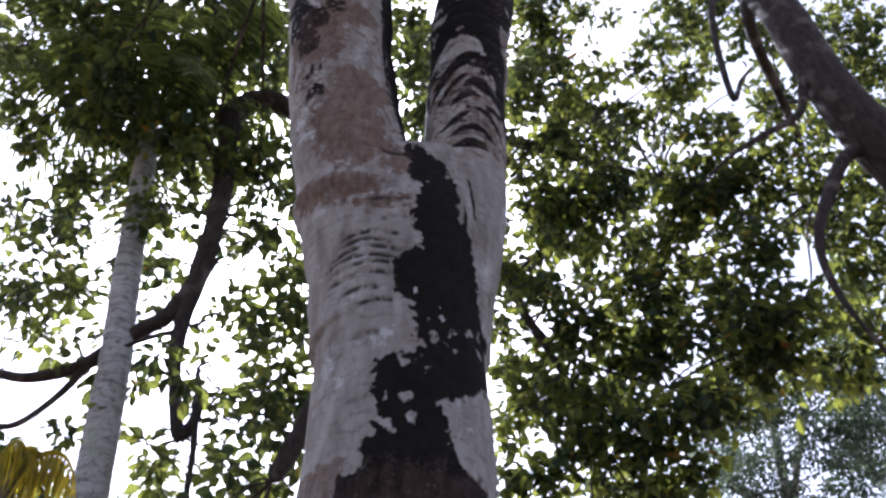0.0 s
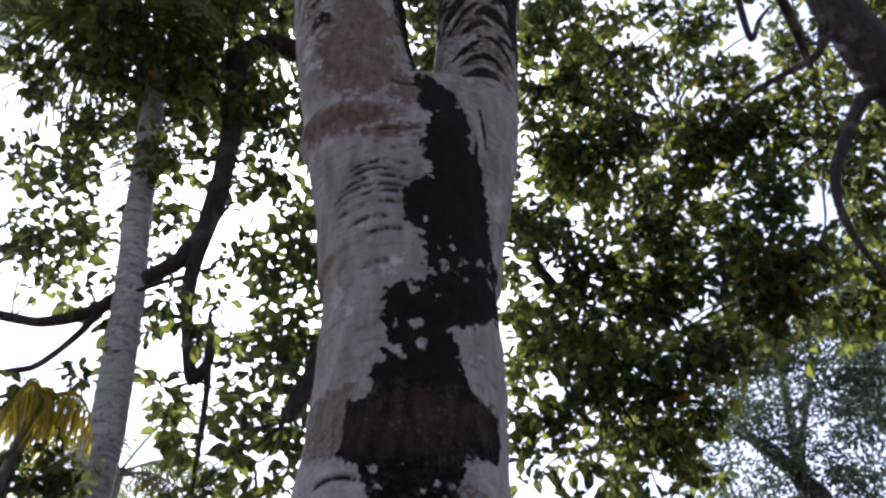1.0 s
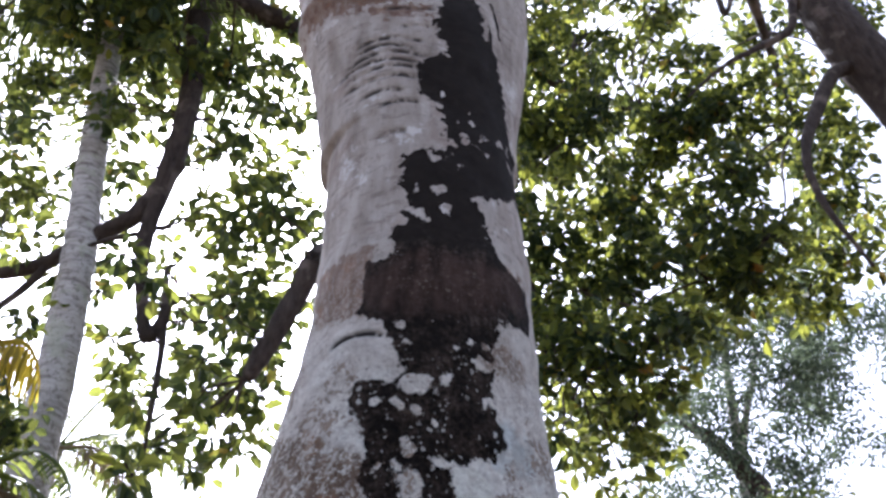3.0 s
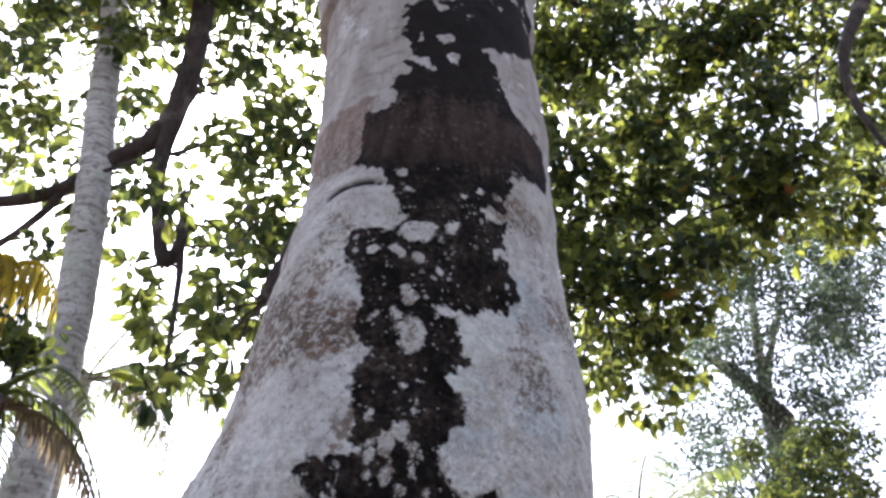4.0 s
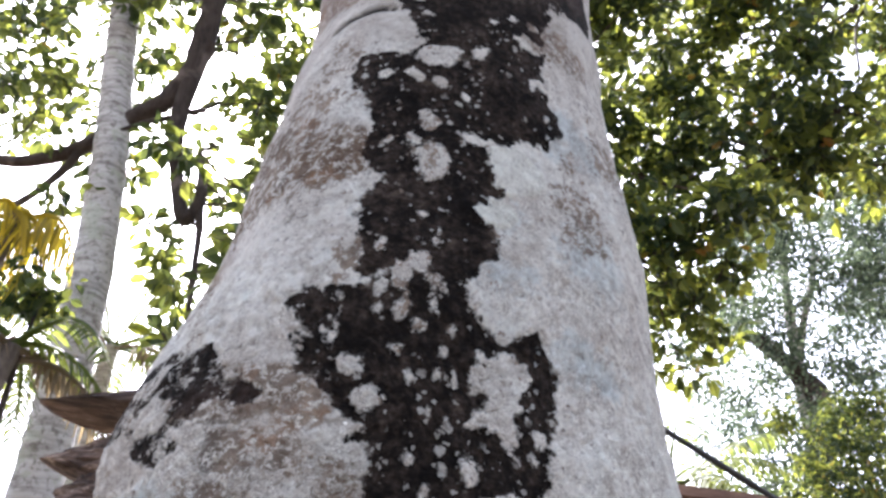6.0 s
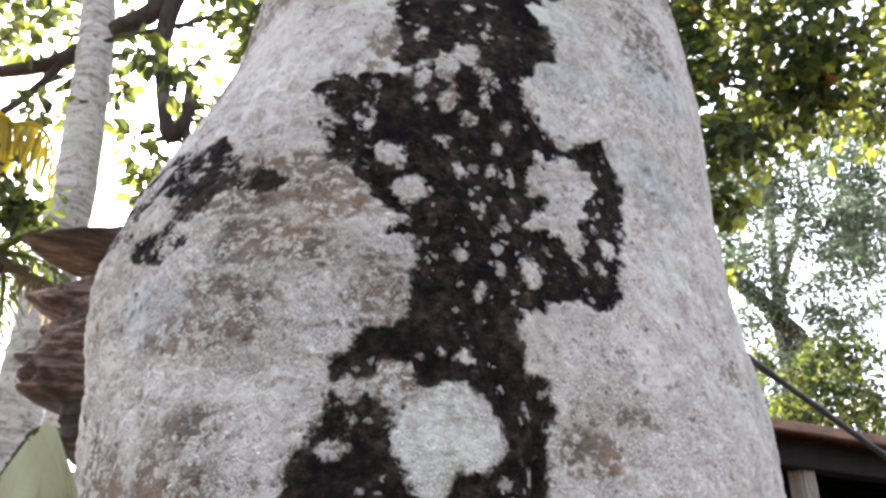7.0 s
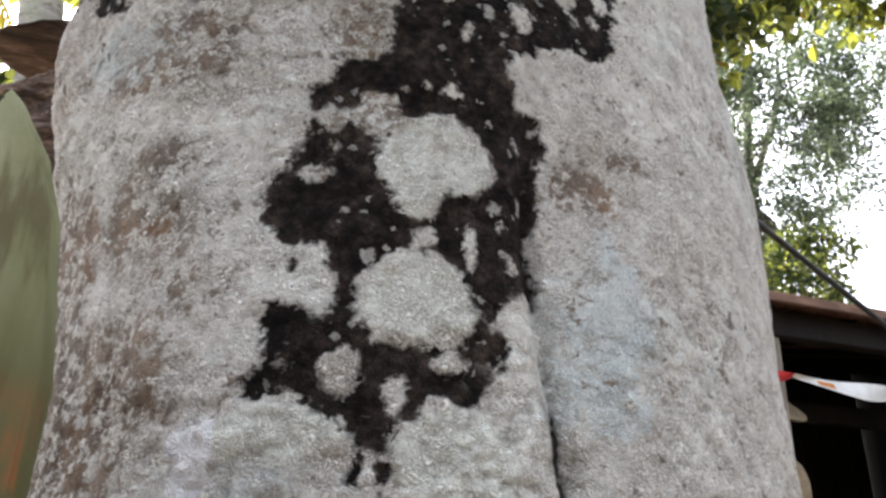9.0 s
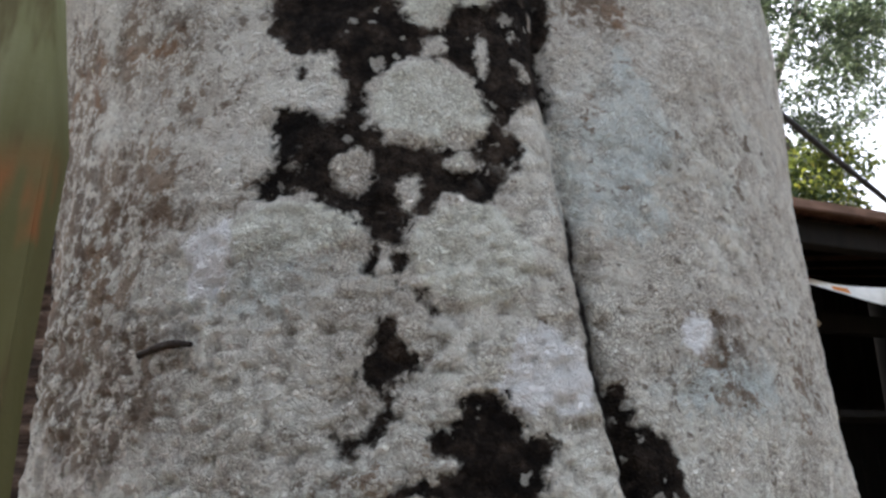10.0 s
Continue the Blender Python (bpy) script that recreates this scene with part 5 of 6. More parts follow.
            rings = folds(deg, h, [(4.36 + 0.13 * k + 0.04 * math.sin(5 * k), -60 + 11 * (k % 3), 30 - 9 * (k % 4), 0.015) for k in range(9)], 0.004) * 0.25
        else:
            dark = np.minimum(-deg - 66 + 10 * low, 178 + deg) * 0.0035
            dark = np.maximum(dark, np.clip((h - 5.0) * 0.05, -0.06, 0.035) + 0.055 * vnoise(p * (1, 1, 2.6), 6, 15).reshape(r.shape) - 0.008)
            brown = 0.05 * vnoise(p, 3.0, 16).reshape(r.shape) - 0.03
            rings = folds(deg + 6 * vnoise(p, 6, 18).reshape(r.shape), h + 0.026 * vnoise(p, 6, 17).reshape(r.shape),
                          [(4.10 + 0.088 * k + 0.03 * math.sin(7 * k), -75 + 29 * (k % 4), 95 - 21 * (k % 5), 0.03 + 0.02 * math.sin(3 * k)) for k in range(15)], 0.014)
        marks = patches(STEM_STAINS_RIGHT if which else STEM_STAINS_LEFT, deg, h + 0.0006 * (deg - 10) ** 2 / 10 * which)
        dark = np.maximum(dark, np.minimum(marks * (1.6 if which else 1.0), 0.022 if which else 0.012))
        brown = np.maximum(brown, patches(STEM_BROWN_LEFT, deg, h) if which == 0 else -0.2)
        r = r - 0.006 * rings
        x, y = sx[:, None] + np.sin(a) * r, sy[:, None] - np.cos(a) * r
        v = np.stack([x, y, h], -1).reshape(-1, 3)
        n, m = len(ang), len(z)
        i = np.arange(m - 1)[:, None] * n + np.arange(n)
        j = np.arange(m - 1)[:, None] * n + (np.arange(n) + 1) % n
        f = np.stack([i, j, j + n, i + n], -1).reshape(-1, 4)
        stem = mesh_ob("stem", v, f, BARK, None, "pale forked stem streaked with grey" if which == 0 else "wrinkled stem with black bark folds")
        for name, val in (("dark", dark), ("rosette", dark * 0 - 0.2), ("chalk", dark * 0 - 0.2), ("brown", brown), ("blue", dark * 0 - 0.2), ("crack", rings), ("rough", dark * 0), ("worn", dark * 0), ("pit_shade", dark * 0), ("seed", dark * 0 + 0.5)):
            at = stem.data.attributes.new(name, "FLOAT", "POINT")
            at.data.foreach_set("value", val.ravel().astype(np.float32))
        under(stem, tree)
    # the stems carry on above as limbs and bear the high crown
    rng = np.random.default_rng(11)
    left = [(-0.78, 1.95, 7.5, 0.21), (-1.1, 2.3, 8.8, 0.18), (-1.9, 3.4, 10.3, 0.13), (-3.0, 4.9, 11.4, 0.09), (-4.3, 6.3, 12.0, 0.04)]
    right = [(0.42, 2.30, 7.5, 0.18), (0.62, 2.35, 8.9, 0.15), (0.7, 2.0, 10.4, 0.12), (1.4, 1.2, 11.8, 0.08), (2.3, 0.2, 12.6, 0.04)]
    limb("limb", left, GREY_BARK, tree)
    limb("limb", right, GREY_BARK, tree)
    # unseen boughs overhead; the lower ring is added to shade the upper trunk
    over = [(2.0 * math.cos(k * 1.1) - 1.5, -1.0 + 2.4 * math.sin(k * 1.9), 11.5 + (k * 7 % 5) * 0.6, 0.8) for k in range(12)]
    over += [(-0.5 + 1.6 * math.cos(k * 2.4), 0.9 + 1.3 * math.sin(k * 2.4), 8.6 + 0.25 * (k % 6), 0.65) for k in range(14)]
    boughs = [(x, y, z, r * 1.1) for x, y, z, r in BOUGHS_HIGH_LEFT] + over
    branches(boughs_to(rng, left[1:] + right[1:], boughs, 0.03), LIMB_BARK, tree)
    leaves, heads = crown_data(rng, boughs[:16], 0.20, 0.115, 80)
    more, _ = crown_data(rng, over, 0.24, 0.14, 150)
    leaves = joined([leaves, more])
    stuff("crown", leaves, LEAF_FRESH, tree, "dense dark green leaf clusters lit from behind")
    stuff("twig", twigs_data(rng, boughs, heads), LIMB_BARK, tree)
    return tree


def build_broken_stub(tree):
    """The torn, rotten stub of a side stem that sticks out of the trunk's flank."""
    # below 1.44 the stub is added to close the shadowed gap behind the board
    edge = [(-0.05, -0.84), (0.9, -0.80), (1.2, -0.77), (1.36, -0.73), (1.44, -0.66), (1.49, -0.63), (1.525, -0.635), (1.56, -0.655), (1.59, -0.665), (1.61, -0.675), (1.625, -0.715), (1.665, -0.722), (1.69, -0.71), (1.715, -0.69),
            (1.735, -0.715), (1.752, -0.748), (1.764, -0.72), (1.778, -0.66), (1.795, -0.62), (1.815, -0.615), (1.830, -0.66), (1.842, -0.73), (1.850, -0.795), (1.855, -0.73), (1.863, -0.64), (1.875, -0.60)]
    e = np.array(edge)
    rows, cols = 340, 60
    u, w = np.meshgrid(np.linspace(0, 1, cols), np.concatenate([np.linspace(-0.05, 1.39, 100), np.linspace(1.40, 1.872, 240)]))
    line = np.stack([w * 0, w * 0 + 0.7, w], -1).reshape(-1, 3)
    reach = np.interp(w, e[:, 0], e[:, 1]) + (0.016 * vnoise(line, 55, 4) + 0.014 * vnoise(line, 130, 5)).reshape(w.shape)
    x = -0.44 + (reach + 0.44) * u
    z = w - 0.05 * np.clip(1 - u, 0, 1) * np.clip((w - 1.55) / 0.3, 0, 1) + 0.004 * u
    grain = np.stack([x * 0.30, x * 0 + 0.3, z + 0.25 * x], -1).reshape(-1, 3)
    ridge = (0.016 * vnoise(grain, 20, 7) + 0.013 * vnoise(grain, 47, 8) + 0.009 * np.abs(vnoise(grain, 110, 9)) + 0.005 * vnoise(grain, 260, 10)).reshape(w.shape)
    thick = 0.02 + 0.075 * np.sqrt(np.clip(1 - u ** 3, 0, 1))
    front = np.stack([x, 2.14 - thick + ridge, z], -1)
    back = np.stack([x, 2.14 + thick * 1.2 + ridge * 0.6, z], -1)
    v = np.vstack([front.reshape(-1, 3), back.reshape(-1, 3)])
    n = rows * cols
    q = (np.arange(rows - 1)[:, None] * cols + np.arange(cols - 1)).ravel()
    f = [np.stack([q, q + cols, q + 1 + cols, q + 1], -1), np.stack([q + n, q + n + 1, q + n + cols + 1, q + n + cols], -1)]
    s = np.arange(rows - 1) * cols + cols - 1
    f.append(np.stack([s, s + cols, s + n + cols, s + n], -1))
    t = (rows - 1) * cols + np.arange(cols - 1)
    f.append(np.stack([t, t + n, t + 1 + n, t + 1], -1))
    b = np.arange(cols - 1)
    f.append(np.stack([b, b + 1, b + 1 + n, b + n], -1))
    under(mesh_ob("broken_stub", v, np.vstack(f), DEAD_WOOD, None, "rotten splintered brown stub of a torn stem"), tree)


build_broken_stub(build_main_tree())


# ---- trees behind ----


def build_drooping_tree():
    """The tree whose trunk stands behind the large one and whose limbs hang to both sides."""
    tree = empty("drooping_tree", (-0.2, 8.2, 0), "dark-barked tree with drooping crooked limbs and broad leaves", "tree")
    rng = np.random.default_rng(21)
    trunk = [(-0.2, 8.2, -0.1, 0.34), (-0.25, 8.2, 2.0, 0.27), (-0.2, 8.1, 4.5, 0.24), (-0.3, 8.0, 7.5, 0.20), (-0.2, 8.0, 10.5, 0.16), (-0.3, 8.0, 13.5, 0.09), (-0.2, 8.2, 15.5, 0.04)]
    limb("trunk", trunk, LIMB_BARK, tree, 14)
    hook = [(-0.3, 8.0, 10.2, 0.18), (-1.3, 7.3, 10.7, 0.17), (-2.26, 6.75, 10.80, 0.165), (-2.72, 6.7, 10.84, 0.17), (-2.98, 6.7, 10.50, 0.165), (-2.88, 6.7, 9.72, 0.14),
            (-2.79, 6.7, 8.53, 0.125), (-2.80, 6.7, 7.60, 0.115), (-2.84, 6.7, 6.79, 0.085), (-2.78, 6.7, 6.27, 0.07), (-2.66, 6.7, 5.80, 0.065), (-2.55, 6.7, 5.48, 0.07),
            (-2.44, 6.7, 5.66, 0.06), (-2.47, 6.7, 5.95, 0.045), (-2.54, 6.7, 6.27, 0.02)]
    limb("limb", hook, LIMB_BARK, tree, 12, label="crooked dark limb bent sharply downward")
    sweep = [(-2.72, 6.7, 7.75, 0.10), (-3.01, 6.7, 6.98, 0.095), (-3.41, 6.7, 6.64, 0.085), (-3.73, 6.7, 6.31, 0.075), (-4.20, 6.7, 6.15, 0.06), (-4.6, 6.7, 6.2, 0.055), (-5.6, 6.8, 6.5, 0.03)]
    limb("limb", sweep, LIMB_BARK, tree)
    limb("limb", [(-3.68, 6.7, 6.33, 0.045), (-3.85, 6.7, 5.97, 0.04), (-4.12, 6.7, 5.64, 0.035), (-4.35, 6.7, 5.57, 0.03), (-4.9, 6.7, 5.5, 0.02)], LIMB_BARK, tree, 8)
    limb("limb", [(-2.81, 6.7, 6.75, 0.035), (-3.1, 6.65, 6.62, 0.03), (-3.35, 6.6, 6.45, 0.02)], LIMB_BARK, tree, 6)
    limb("limb", [(-2.45, 6.7, 5.75, 0.05), (-2.38, 6.7, 5.3, 0.035), (-2.34, 6.7, 4.7, 0.03), (-2.30, 6.7, 4.2, 0.015)], LIMB_BARK, tree, 6)
    stub = [(-0.25, 8.1, 7.3, 0.14), (-0.6, 7.2, 7.0, 0.14), (-0.96, 6.25, 6.13, 0.12), (-1.14, 6.2, 5.60, 0.105), (-1.29, 6.2, 5.18, 0.09), (-1.43, 6.2, 4.84, 0.075), (-1.47, 6.2, 4.76, 0.03)]
    limb("limb", stub, LIMB_BARK, tree, 10, label="dark broken limb stub hanging down")
    right = [(-0.2, 8.0, 10.0, 0.10), (0.5, 8.3, 9.8, 0.09), (0.95, 8.5, 8.97, 0.065), (1.15, 8.5, 8.35, 0.06), (1.53, 8.5, 7.50, 0.05), (1.80, 8.5, 6.85, 0.03), (2.0, 8.5, 6.2, 0.015)]
    limb("limb", right, LIMB_BARK, tree)
    fork = [(1.18, 8.5, 8.3, 0.04), (1.55, 8.45, 7.75, 0.035), (2.1, 8.3, 7.3, 0.025), (2.8, 8.2, 7.0, 0.015)]
    limb("limb", fork, LIMB_BARK, tree, 6)
    out = [(-0.2, 8.0, 11.5, 0.13), (0.9, 8.4, 12.1, 0.11), (2.2, 8.6, 11.9, 0.09), (3.6, 8.6, 11.2, 0.06), (4.8, 8.4, 10.2, 0.03)]
    limb("limb", out, LIMB_BARK, tree)
    boughs_left = [(x, y, z, r * 1.2) for x, y, z, r in BOUGHS_MID_LEFT] + BOUGHS_NEAR_LEFT + BOUGHS_LOW_LEFT + [(x, y, z, r * 0.8) for x, y, z, r in BOUGHS_OPEN_LEFT + BOUGHS_OPEN_LOW] + BOUGHS_OPEN_BACK + [(x, y, z, r * 1.4) for x, y, z, r in BOUGHS_BESIDE] + [(x, y, z, r * 0.85) for x, y, z, r in BOUGHS_BEHIND]
    boughs_right = [(x, y, z, r * 1.35) for x, y, z, r in BOUGHS_RIGHT_A + BOUGHS_RIGHT_C] + [(x, y, z, r * 0.9) for x, y, z, r in BOUGHS_RIGHT_D] + BOUGHS_RIGHT_E + BOUGHS_RIGHT_F
    branches(boughs_to(rng, hook[5:] + sweep + stub[2:] + trunk[3:], boughs_left, 0.016), LIMB_BARK, tree)
    branches(boughs_to(rng, right + fork + out + trunk[4:], boughs_right, 0.024), LIMB_BARK, tree)
    leaves, heads = crown_data(rng, boughs_left, 0.17, 0.105, 80, cluster=0.2)
    stuff("crown", leaves, LEAF_FRESH, tree, "loose sprays of broad green leaves")
    stuff("twig", twigs_data(rng, boughs_left, heads, 0.5), LIMB_BARK, tree)
    leaves, heads = crown_data(rng, boughs_right, 0.18, 0.105, 104, cluster=0.22, gaps=0.6)
    stuff("crown", leaves, LEAF_DEEP, tree, "dense green leaf masses with bright gaps")
    stuff("twig", twigs_data(rng, boughs_right, heads), LIMB_BARK, tree)


def build_leaning_tree():
    tree = empty("leaning_tree", (6.0, 5.3, 0), "leaning grey-brown tree with crooked hanging branches", "tree")
    rng = np.random.default_rng(31)
    trunk = [(6.0, 5.3, -0.1, 0.36), (5.6, 5.2, 2.0, 0.30), (5.05, 5.05, 4.8, 0.27), (4.62, 5.0, 6.9, 0.26), (4.33, 5.0, 8.14, 0.255), (4.22, 5.0, 9.28, 0.25), (4.15, 5.0, 10.6, 0.23), (3.9, 5.2, 12.5, 0.18), (3.9, 5.8, 14.5, 0.10), (4.4, 6.6, 16.0, 0.04)]
    limb("trunk", trunk, LIMB_BARK, tree, 16, 8)
    low = [(4.40, 5.0, 7.75, 0.08), (4.03, 5.0, 7.64, 0.075), (3.63, 5.0, 7.03, 0.065), (3.35, 5.0, 6.44, 0.045), (3.32, 5.0, 5.85, 0.03), (3.5, 5.0, 5.2, 0.015)]
    limb("limb", low, LIMB_BARK, tree)
    mid = [(4.15, 5.0, 9.1, 0.05), (3.96, 5.0, 8.84, 0.05), (3.77, 5.0, 8.33, 0.045), (3.28, 5.0, 7.95, 0.035), (2.92, 5.0, 7.68, 0.025), (2.5, 5.1, 7.3, 0.012)]
    limb("limb", mid, LIMB_BARK, tree, 8)
    high = [(4.05, 5.05, 11.0, 0.06), (3.45, 5.0, 10.7, 0.05), (3.24, 5.0, 9.88, 0.045), (3.13, 5.0, 8.60, 0.035), (3.3, 5.0, 8.9, 0.025), (3.49, 5.0, 9.17, 0.015)]
    limb("limb", high, LIMB_BARK, tree, 8)
    back = [(4.1, 5.1, 11.6, 0.11), (4.6, 6.2, 12.0, 0.09), (5.4, 7.4, 11.8, 0.07), (5.9, 8.2, 10.6, 0.04)]
    limb("limb", back, LIMB_BARK, tree, 8)
    boughs = [(x, y, z, r * 1.4) for x, y, z, r in BOUGHS_RIGHT_B]
    branches(boughs_to(rng, back + trunk[6:], boughs, 0.024), LIMB_BARK, tree)
    leaves, heads = crown_data(rng, boughs, 0.18, 0.105, 96, cluster=0.22, gaps=0.6)
    stuff("crown", leaves, LEAF_DEEP, tree, "dark green foliage broken by bright gaps")
    stuff("twig", twigs_data(rng, boughs, heads), LIMB_BARK, tree)


def build_far_tree():
    tree = empty("far_tree", (9.9, 22, 0), "distant airy tree with slender pale forked trunk", "tree")
    rng = np.random.default_rng(41)
    limb("trunk", [(9.9, 22, -0.1, 0.30), (10.0, 22, 5, 0.22), (10.1, 22, 9.0, 0.20), (10.21, 22, 11.2, 0.18), (10.6, 22, 14.7, 0.13), (10.7, 22, 16.5, 0.08), (11.0, 22, 19, 0.03)], PALE_BARK, tree, 10)
    limb("limb", [(10.2, 22, 11.0, 0.13), (10.8, 22, 12.8, 0.12), (11.64, 22, 14.9, 0.09), (12.0, 22, 17.5, 0.03)], PALE_BARK, tree, 8)
    limb("limb", [(10.17, 22, 7.9, 0.30), (10.49, 22, 10.09, 0.40), (10.04, 22, 11.18, 0.28), (9.25, 22, 12.04, 0.22), (8.6, 22, 12.5, 0.08)], LIMB_BARK, tree, 10, 6, 0.25, "thick dark broken limb")
    more = [(x + dx, y, z + dz, r * 0.9) for x, y, z, r in BOUGHS_FAR_RIGHT[:12] for dx, dz in ((1.2, 2.6), (4.5, 0.8))]
    boughs = [(x, y, z, r * 1.55) for x, y, z, r in BOUGHS_FAR_RIGHT + more]
    branches(boughs_to(rng, [(10.1, 22, 9.0), (10.6, 22, 14.7), (11.64, 22, 14.9), (9.25, 22, 12.04), (10.0, 22, 6.0)], boughs, 0.018), GREY_BARK, tree)
    leaves, heads = crown_data(rng, boughs, 0.14, 0.085, 95, cluster=0.45)
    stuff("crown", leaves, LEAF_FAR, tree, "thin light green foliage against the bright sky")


def build_far_bush():
    rng = np.random.default_rng(73)
    bush = empty("tall_shrub", (7.6, 17.0, 0), "tall dense green shrub growing beyond the hut roof", "shrub")
    stems = []
    for dx, dy in ((0, 0), (0.5, 0.3), (-0.6, 0.2)):
        stem = [(7.6 + dx * 0.3, 17 + dy, -0.05, 0.07), (7.5 + dx, 17 + dy, 2.4, 0.05), (7.4 + dx * 1.8, 16.9 + dy, 5.2, 0.025)]
        limb("stem", stem, LIMB_BARK, bush, 8)
        stems += stem[1:]
    branches(boughs_to(rng, stems, BOUGHS_FAR_LOW, 0.02), LIMB_BARK, bush)
    leaves, heads = crown_data(rng, BOUGHS_FAR_LOW, 0.15, 0.09, 150, cluster=0.3)
    stuff("foliage", leaves, LEAF_FRESH, bush, "dense mid-green leaves")


def build_bush():
    rng = np.random.default_rng(71)
    bush = empty("bush", (-2.95, 5.6, 0), "bright green broad-leaved shrub growing beside the palms", "shrub")
    stem = [(-2.95, 5.6, -0.05, 0.04), (-2.88, 5.58, 1.8, 0.03), (-2.92, 5.55, 3.2, 0.02), (-2.88, 5.5, 4.0, 0.012)]
    limb("stem", stem, LIMB_BARK, bush, 8)
    boughs = [(-2.88, 5.45, 4.05, 0.20), (-3.02, 5.5, 3.92, 0.16), (-2.74, 5.5, 3.98, 0.13), (-3.3, 5.6, 4.1, 0.2), (-3.45, 5.7, 4.7, 0.22), (-3.15, 5.7, 4.95, 0.15)]
    branches(boughs_to(rng, stem[1:], boughs, 0.012), LIMB_BARK, bush)
    leaves, heads = crown_data(rng, boughs, 0.10, 0.065, 300, cluster=0.10)
    stuff("foliage", leaves, LEAF_FRESH, bush, "bright green broad leaves")


def build_unseen_thicket():
    """Thicket added unseen round the clearing behind and beside the camera, blocking low light."""
    rng = np.random.default_rng(81)
    bush = empty("thicket", (0, -7.5, 0), "dense dark green unseen thicket added to block low light", "thicket")
    boughs, stems = [], []
    for k in range(15):
        t = radians(-200 + 220 * k / 14)
        x, y = 9.4 * math.cos(t), 1.0 + 9.6 * math.sin(t)
        stem = [(x, y, -0.05, 0.10), (x + 0.2, y, 2.2, 0.07), (x - 0.1, y, 3.2, 0.03)]
        limb("stem", stem, LIMB_BARK, bush, 8)
        stems += stem[1:]
        boughs += [(x + rng.uniform(-0.5, 0.5), y + rng.uniform(-0.4, 0.4), z, 1.15) for z in (0.8, 2.1)]
    leaves, heads = crown_data(rng, boughs, 0.34, 0.19, 55, cluster=0.3)
    stuff("foliage", leaves, LEAF_DEEP, bush, "dense deep green leaves")


build_bush()
build_unseen_thicket()
build_drooping_tree()
build_leaning_tree()
build_far_tree()
build_far_bush()


# ---- palms ----
def frond_data(rng, base, yaw, length, rise, fall, leaf=0.55, gap=0.055, hang=0.5, broad=0.018):
    """The spine and the leaflets of a feathered palm leaf."""
    t = np.linspace(0, 1, 14)
    out = np.array((math.cos(yaw), math.sin(yaw), 0))
    spine = np.array(base) + np.outer(t * length * (1 - 0.18 * t), out)
    spine[:, 2] += length * (rise * t - fall * t * t)
    sv, sf = tube_data(np.column_stack([spine, np.linspace(0.028, 0.005, 14)]), 5, 1, 0)
    n = int(length * 0.86 / gap)
    u = np.linspace(0.14, 1.0, n)
    at = np.stack([np.interp(u, t, spine[:, c]) for c in range(3)], 1)
    d = np.gradient(at, axis=0)
    d /= np.linalg.norm(d, axis=1)[:, None]
    side = np.cross(d, (0, 0, 1.0))
    side /= np.linalg.norm(side, axis=1)[:, None] + 1e-9
    v, f = [], []
    size = leaf * (0.35 + 0.65 * np.sin(np.pi * np.clip(u * 0.85 + 0.1, 0, 1)))
    for s in (-1, 1):
        w = side * s + d * 0.45 + rng.normal(0, 0.10, d.shape)
        w[:, 2] -= hang * rng.uniform(0.6, 1.3, n)
        w /= np.linalg.norm(w, axis=1)[:, None]
        mid, tip = at + w * size[:, None] * 0.5, at + w * size[:, None] - (0, 0, 1) * size[:, None] * 0.25
        b = d * broad
        k = np.arange(n)[:, None] * 6
        v.append(np.stack([at - b * 0.4, at + b * 0.4, mid + b, tip + b * 0.15, tip - b * 0.15, mid - b], 1).reshape(-1, 3))
        f.append(np.concatenate([k + np.array([[0, 1, 2, 5]]), k + np.array([[5, 2, 3, 4]])]) + (0 if s < 0 else n * 6))
    return (sv, sf), (np.vstack(v), np.vstack(f))


def build_palm(name, trunk, label, fronds, material, seed, leaf=0.55, bark=None, dry=0, sag=0.0, reach=5.0, hang=0.0):
    tree = empty(name, trunk[0][:3], label, "palm tree")
    rng = np.random.default_rng(seed)
    v, f = tube_data(trunk, 18, 24, 0)
    c = v - np.repeat(spline(trunk, 24)[:, :3], 18, 0)
    rings = 0.02 * np.sin(v[:, 2] * 46 + 3 * vnoise(v, 2.0, 3)) + 0.06 * vnoise(v, 5, 4)
    under(mesh_ob("trunk", v + c * rings[:, None], f, bark or PALM_BARK, None, "pale ringed trunk"), tree)
    top = np.array(trunk[-1][:3])
    for i in range(fronds):
        yaw = i * 2.399 + rng.uniform(-0.2, 0.2)
        age = i / fronds
        length = rng.uniform(0.85, 1.1) * leaf * reach
        wilt = i < dry
        spine, leaflets = frond_data(rng, top + rng.normal(0, 0.05, 3), yaw, length, 0.15 if wilt else 0.95 - 0.75 * age - 0.5 * sag, 1.0 if wilt else 0.55 + 0.40 * age + sag, leaf, 0.05 - 0.02 * min(sag, 1), 1.6 if wilt else hang or 0.5 + 0.4 * sag, 0.018 + 0.008 * min(sag, 1))
        look_of = FROND_DRY if wilt else material
        frond = under(mesh_ob("frond", *spine, look_of, None, "dry hanging frond" if wilt else ""), tree)
        tagged(mesh_ob("foliage", *leaflets, look_of, frond, smooth=False), kind="stuff")
    return tree


